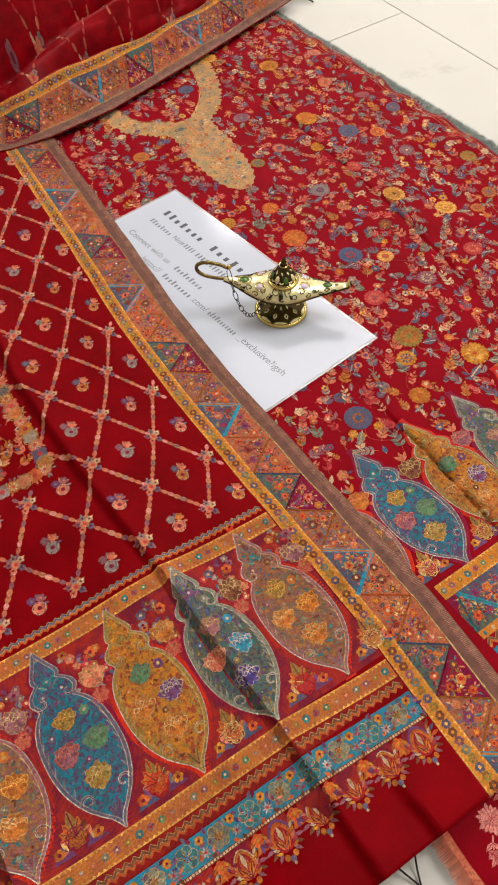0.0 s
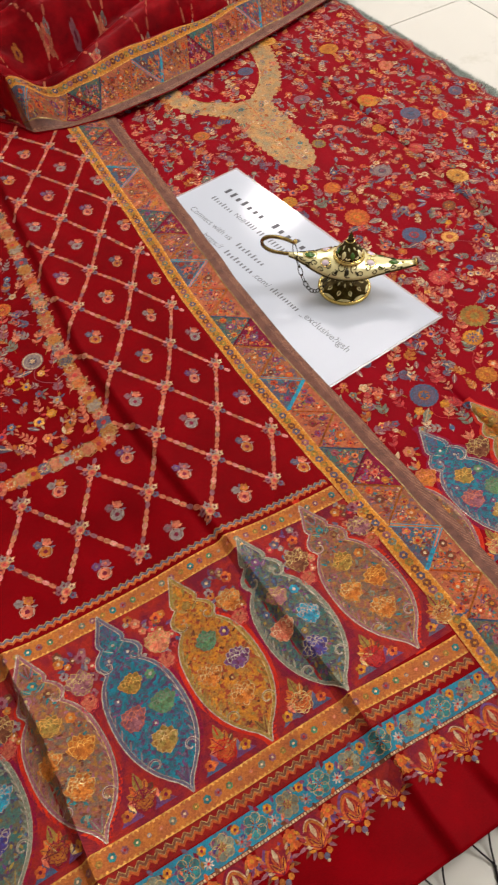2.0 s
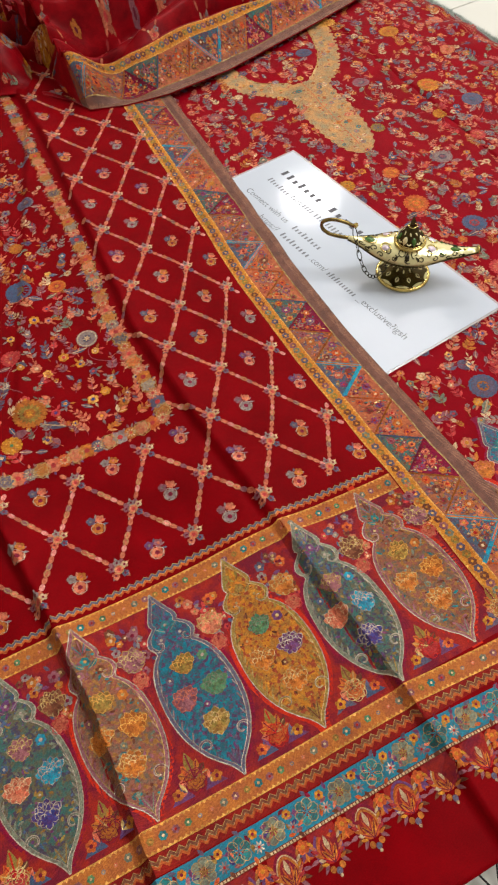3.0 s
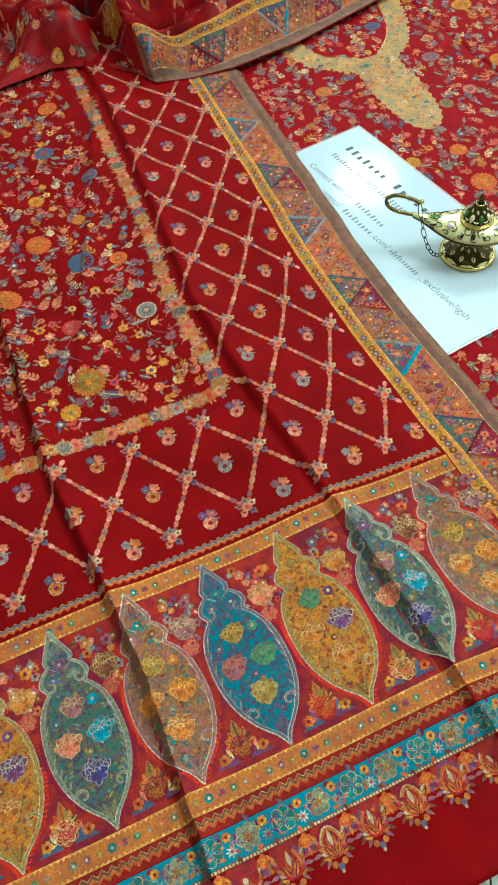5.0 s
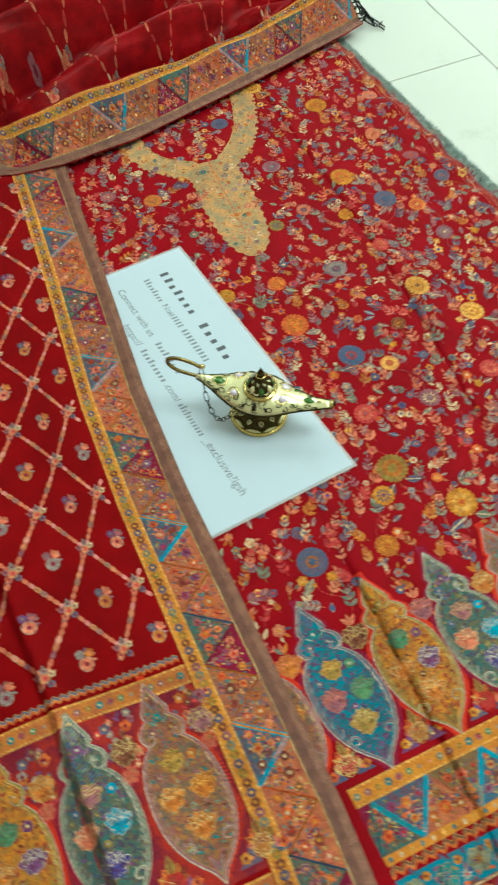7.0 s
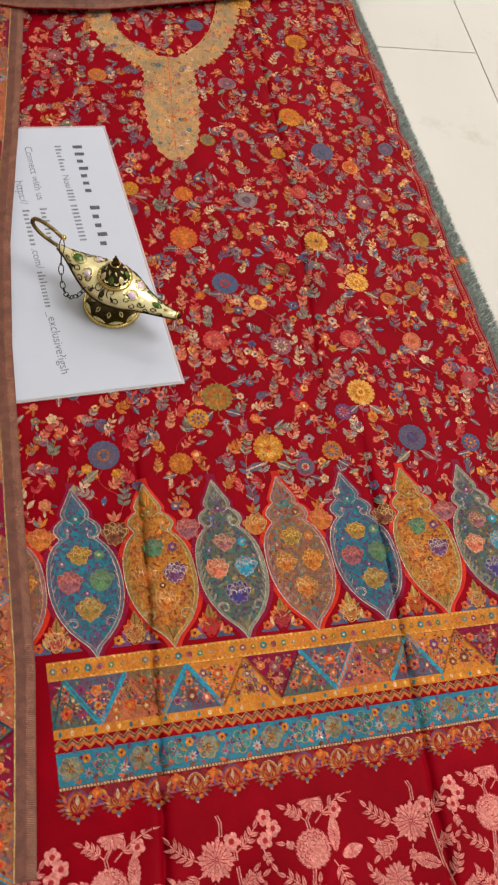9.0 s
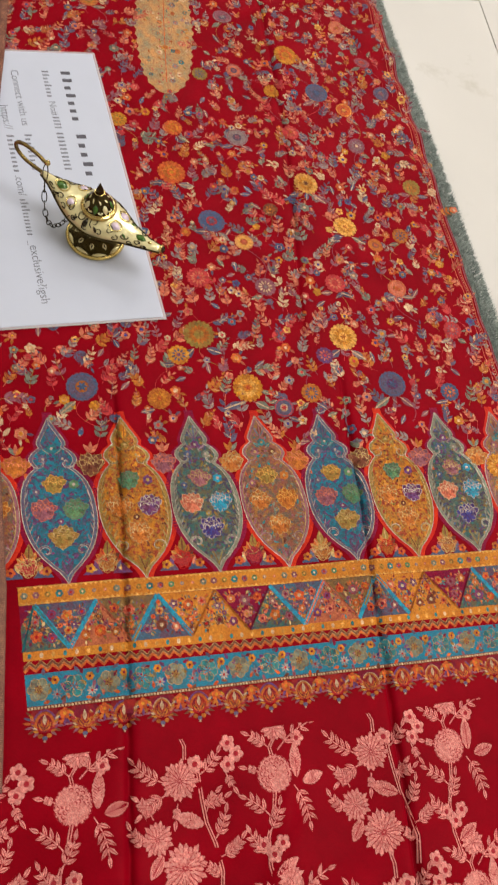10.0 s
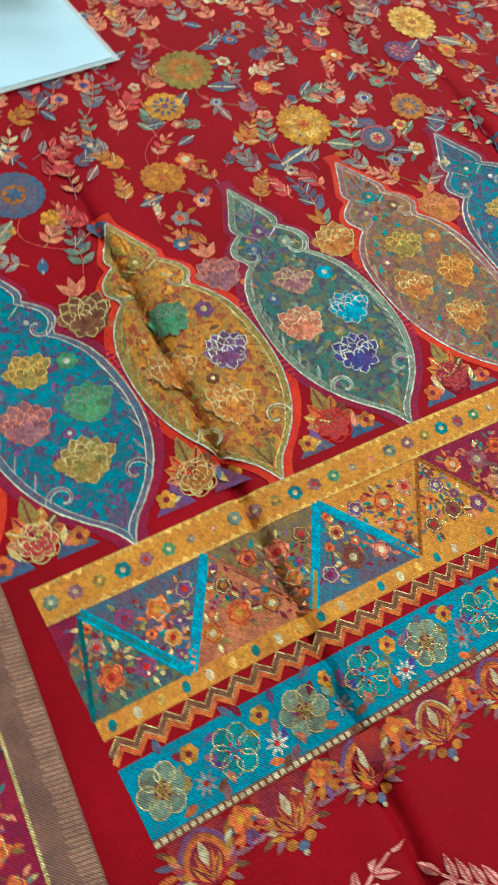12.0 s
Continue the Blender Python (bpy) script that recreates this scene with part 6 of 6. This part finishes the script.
def hull_point(s, q):
    xs = [h[0] for h in HULL]
    hw, keel, deck = (float(np.interp(s, xs, [h[k] for h in HULL])) for k in (1, 2, 3))
    belt = keel + (deck - keel) * 0.42
    y = hw * math.cos(q)
    z = belt + ((deck - belt) * math.sin(q) if q <= math.pi else (belt - keel) * math.sin(q))
    return Vector((s, y, z))


bm = bmesh.new()
rings = []
for h in HULL:
    rings.append([bm.verts.new(hull_point(h[0], i * math.tau / SEG)) for i in range(SEG)])
for a, b in zip(rings, rings[1:]):
    for i in range(SEG):
        bm.faces.new((a[i], a[(i + 1) % SEG], b[(i + 1) % SEG], b[i]))
bm.faces.new(rings[0][::-1]), bm.faces.new(rings[-1])
part("body", bm, "enamel_cream", lamp)
for sg in (0, math.pi):
    strand([hull_point(h[0], sg) * 1.0 + Vector((0, 0.0003 * (1 if sg == 0 else -1), 0)) for h in HULL], 0.0008, "dark_brass", lamp, "belt_moulding")
part("spout_ring", lathe(((0.0030, 0), (0.0036, 0.0005), (0.0038, 0.0014), (0.0031, 0.002)), 24), "brass", lamp).matrix_basis = pose(0.0592, 0, 0.0350, 0, 68, 0)
# solid dark disc in place of the shade inside the spout's opening
part("dark_mouth_disc", lathe(((0.0004, 0), (0.0024, 0.0001), (0.0024, 0.0012)), 20), "enamel_dark", lamp).matrix_basis = pose(0.0605, 0, 0.0357, 0, 68, 0)


def deck_leaf(s, off, ang, ln, wd, mat, name="enamel_leaf"):
    q = math.pi / 2 + off
    p0 = hull_point(s, q)
    d1 = hull_point(s + 0.001, q) - hull_point(s - 0.001, q)
    d2 = hull_point(s, q + 0.02) - hull_point(s, q - 0.02)
    n = d1.cross(d2)
    n = n if n.z > 0 else -n
    lamp_leaf(p0.x, p0.y, p0.z, n, ang, ln, wd, mat, name)


for s, off, ang, ln, wd, mat in (
        (-0.033, 0.0, 0, 0.0105, 0.0085, "enamel_green"), (0.041, 0.0, 0, 0.0105, 0.0062, "enamel_green"), (-0.033, 0.9, 0.3, 0.005, 0.002, "enamel_dark"), (-0.033, -0.9, -0.3, 0.005, 0.002, "enamel_dark"),
        (0.0205, 0.35, 0, 0.0085, 0.0068, "enamel_lilac"), (0.0205, -0.55, 0, 0.0085, 0.0068, "enamel_lilac"), (-0.019, 0.55, 0, 0.0075, 0.006, "enamel_lilac"), (-0.019, -0.6, 0, 0.0075, 0.006, "enamel_lilac"),
        (0.0, 0.95, 1.57, 0.0085, 0.0046, "enamel_dark"), (0.0, -0.95, 1.57, 0.0085, 0.0046, "enamel_dark"), (0.009, -1.05, 0.8, 0.006, 0.0024, "enamel_dark"), (-0.009, -1.05, 2.3, 0.006, 0.0024, "enamel_dark"),
        (0.009, 1.05, 2.3, 0.006, 0.0024, "enamel_dark"), (-0.009, 1.05, 0.8, 0.006, 0.0024, "enamel_dark"), (0.0295, -0.7, 0.5, 0.005, 0.002, "enamel_green"), (0.0295, 0.7, -0.5, 0.005, 0.002, "enamel_green"),
        (0.0005, -0.75, 0, 0.004, 0.002, "enamel_green"), (-0.0255, -0.9, 0.7, 0.0046, 0.0018, "enamel_dark"), (0.015, -1.1, 0.4, 0.0046, 0.0018, "enamel_dark"), (0.049, 0.0, 0, 0.004, 0.002, "brass")):
    deck_leaf(s, off, ang, ln, wd, mat)
for s, off, r in ((-0.033, 0, 0.0062), (0.0205, -0.55, 0.0045), (-0.019, -0.6, 0.0042), (0.0205, 0.35, 0.0045), (-0.019, 0.55, 0.0042)):
    ringp = []
    for i in range(13):
        a = i * math.tau / 12
        h = hull_point(s + r * math.cos(a), math.pi / 2 + off + r * 0.9 * math.sin(a) / 0.013)
        ringp.append(h + Vector((0, 0, 0.0004)))
    strand(ringp, 0.00042, "brass", lamp, "filigree_ring")
for sg in (-1, 1):
    for k in range(16):
        s0 = -0.040 + k * 0.0058
        curlp = []
        for i in range(11):
            a = i * 0.62 + k
            r = (0.0030 if k % 2 else 0.0036) * (1 - i / 13)
            curlp.append(hull_point(s0 + r * math.cos(a), math.pi / 2 + sg * ((1.12 if k % 2 else 0.72) + r * math.sin(a) / 0.012)) + Vector((0, -sg * 0.0002, 0.0002)))
        strand(curlp, 0.00044, "enamel_dark", lamp, "filigree_scroll")
# lid
lid = part("lid", lathe(((0.0110, 0), (0.0119, 0.0022), (0.0114, 0.0046), (0.0100, 0.0078), (0.0080, 0.0108), (0.0058, 0.0136), (0.0040, 0.0160), (0.0029, 0.0182), (0.0021, 0.0202), (0.0026, 0.0210), (0.0021, 0.0220), (0.0012, 0.0240), (0.0003, 0.0268)), 40), "dark_brass", lamp)
lid.matrix_basis = pose(0.001, 0, 0.0376)
part("collar", lathe(((0.0126, 0), (0.0138, 0.0006), (0.0140, 0.0020), (0.0130, 0.0030), (0.0118, 0.0032)), 40), "brass", lamp).matrix_basis = pose(0.001, 0, 0.0368)
for z, r, th in ((0.0405, 0.0121, 0.0006), (0.0548, 0.0037, 0.0004)):
    strand([(0.001 + r * math.cos(i * math.tau / 16), r * math.sin(i * math.tau / 16), z) for i in range(17)], th, "brass", lamp, "lid_ring")
for i in range(8):
    a = i * math.tau / 8 + 0.3
    nrm = (0.84 * math.cos(a), 0.84 * math.sin(a), 0.55)
    lamp_leaf(0.001 + 0.0101 * math.cos(a), 0.0101 * math.sin(a), 0.0450, nrm, a, 0.0084, 0.0046, ("enamel_green", "enamel_cream")[i % 2], "lid_enamel", 0.0004)
    for sg in (-1, 1):
        b = a + sg * 0.3
        lamp_leaf(0.001 + 0.0110 * math.cos(b), 0.0110 * math.sin(b), 0.0428, nrm, b + sg * 0.6, 0.0036, 0.0014, "enamel_cream", "lid_enamel", 0.0004)
    lamp_leaf(0.001 + 0.0066 * math.cos(a + 0.39), 0.0066 * math.sin(a + 0.39), 0.0498, nrm, a + 0.39, 0.0042, 0.0016, "enamel_cream", "lid_enamel", 0.0004)
# handle: a swan-neck loop with a curled end
strand([(-0.050, 0, 0.0358), (-0.058, 0, 0.0364), (-0.068, 0.0, 0.0385), (-0.0745, 0.0, 0.0432), (-0.0755, 0.0, 0.0495), (-0.0705, 0.0, 0.0535), (-0.063, 0.0, 0.0540), (-0.0545, 0.0, 0.0520), (-0.0485, 0.0, 0.0492), (-0.0462, 0, 0.0502)], 0.0017, "aged_brass", lamp, "handle")
part("handle_knob", lathe(((0.0004, -0.0022), (0.0016, -0.0016), (0.0022, 0), (0.0016, 0.0016), (0.0004, 0.0022)), 16), "brass", lamp).matrix_basis = pose(-0.0465, 0, 0.0500)


def link(p0, p1, flat):
    """One oval chain link between two places."""
    p0, p1 = Vector(p0), Vector(p1)
    d = (p1 - p0)
    ln = d.length
    d.normalize()
    sd = d.cross(Vector((0, 0, 1)))
    sd = sd.normalized() if sd.length > 1e-3 else Vector((1, 0, 0))
    if not flat:
        sd = sd.cross(d)
    mid = (p0 + p1) / 2
    pts = [mid + d * (ln * 0.62 * math.cos(a)) + sd * (0.0019 * math.sin(a)) for a in [i * math.tau / 8 for i in range(9)]]
    strand(pts, 0.00042, "enamel_dark", lamp, "chain_link")


A, B = Vector((-0.0475, -0.001, 0.047)), Vector((-0.014, -0.0165, 0.030))
chain = []
for i in range(13):
    t = i / 12
    q = A.lerp(B, t)
    q.z -= 0.028 * 4 * t * (1 - t) * 0.8
    q.y -= 0.014 * 4 * t * (1 - t)
    chain.append(q)
for i, (a, b) in enumerate(zip(chain, chain[1:])):
    link(a, b, i % 2 == 0)

# ---- floor tiles, one by one ----
TS = 0.6
tile_mesh = None
for i in range(-5, 4):
    for j in range(-5, 6):
        if tile_mesh is None:
            ob = part("tile", box_bm(-TS / 2 + 0.0006, TS / 2 - 0.0006, -TS / 2 + 0.0006, TS / 2 - 0.0006, FLOOR_Z - 0.01, FLOOR_Z, 0.0003), "tile_white", floor, smooth=False)
            tile_mesh = ob.data
        else:
            ob = new("tile", tile_mesh)
            ob.parent = floor
        # every second row is set half a tile on
        ob.matrix_basis = ROOM_POSE @ pose((i + 0.5) * TS, (j + (0.5 if i % 2 else 1.0)) * TS, 0)
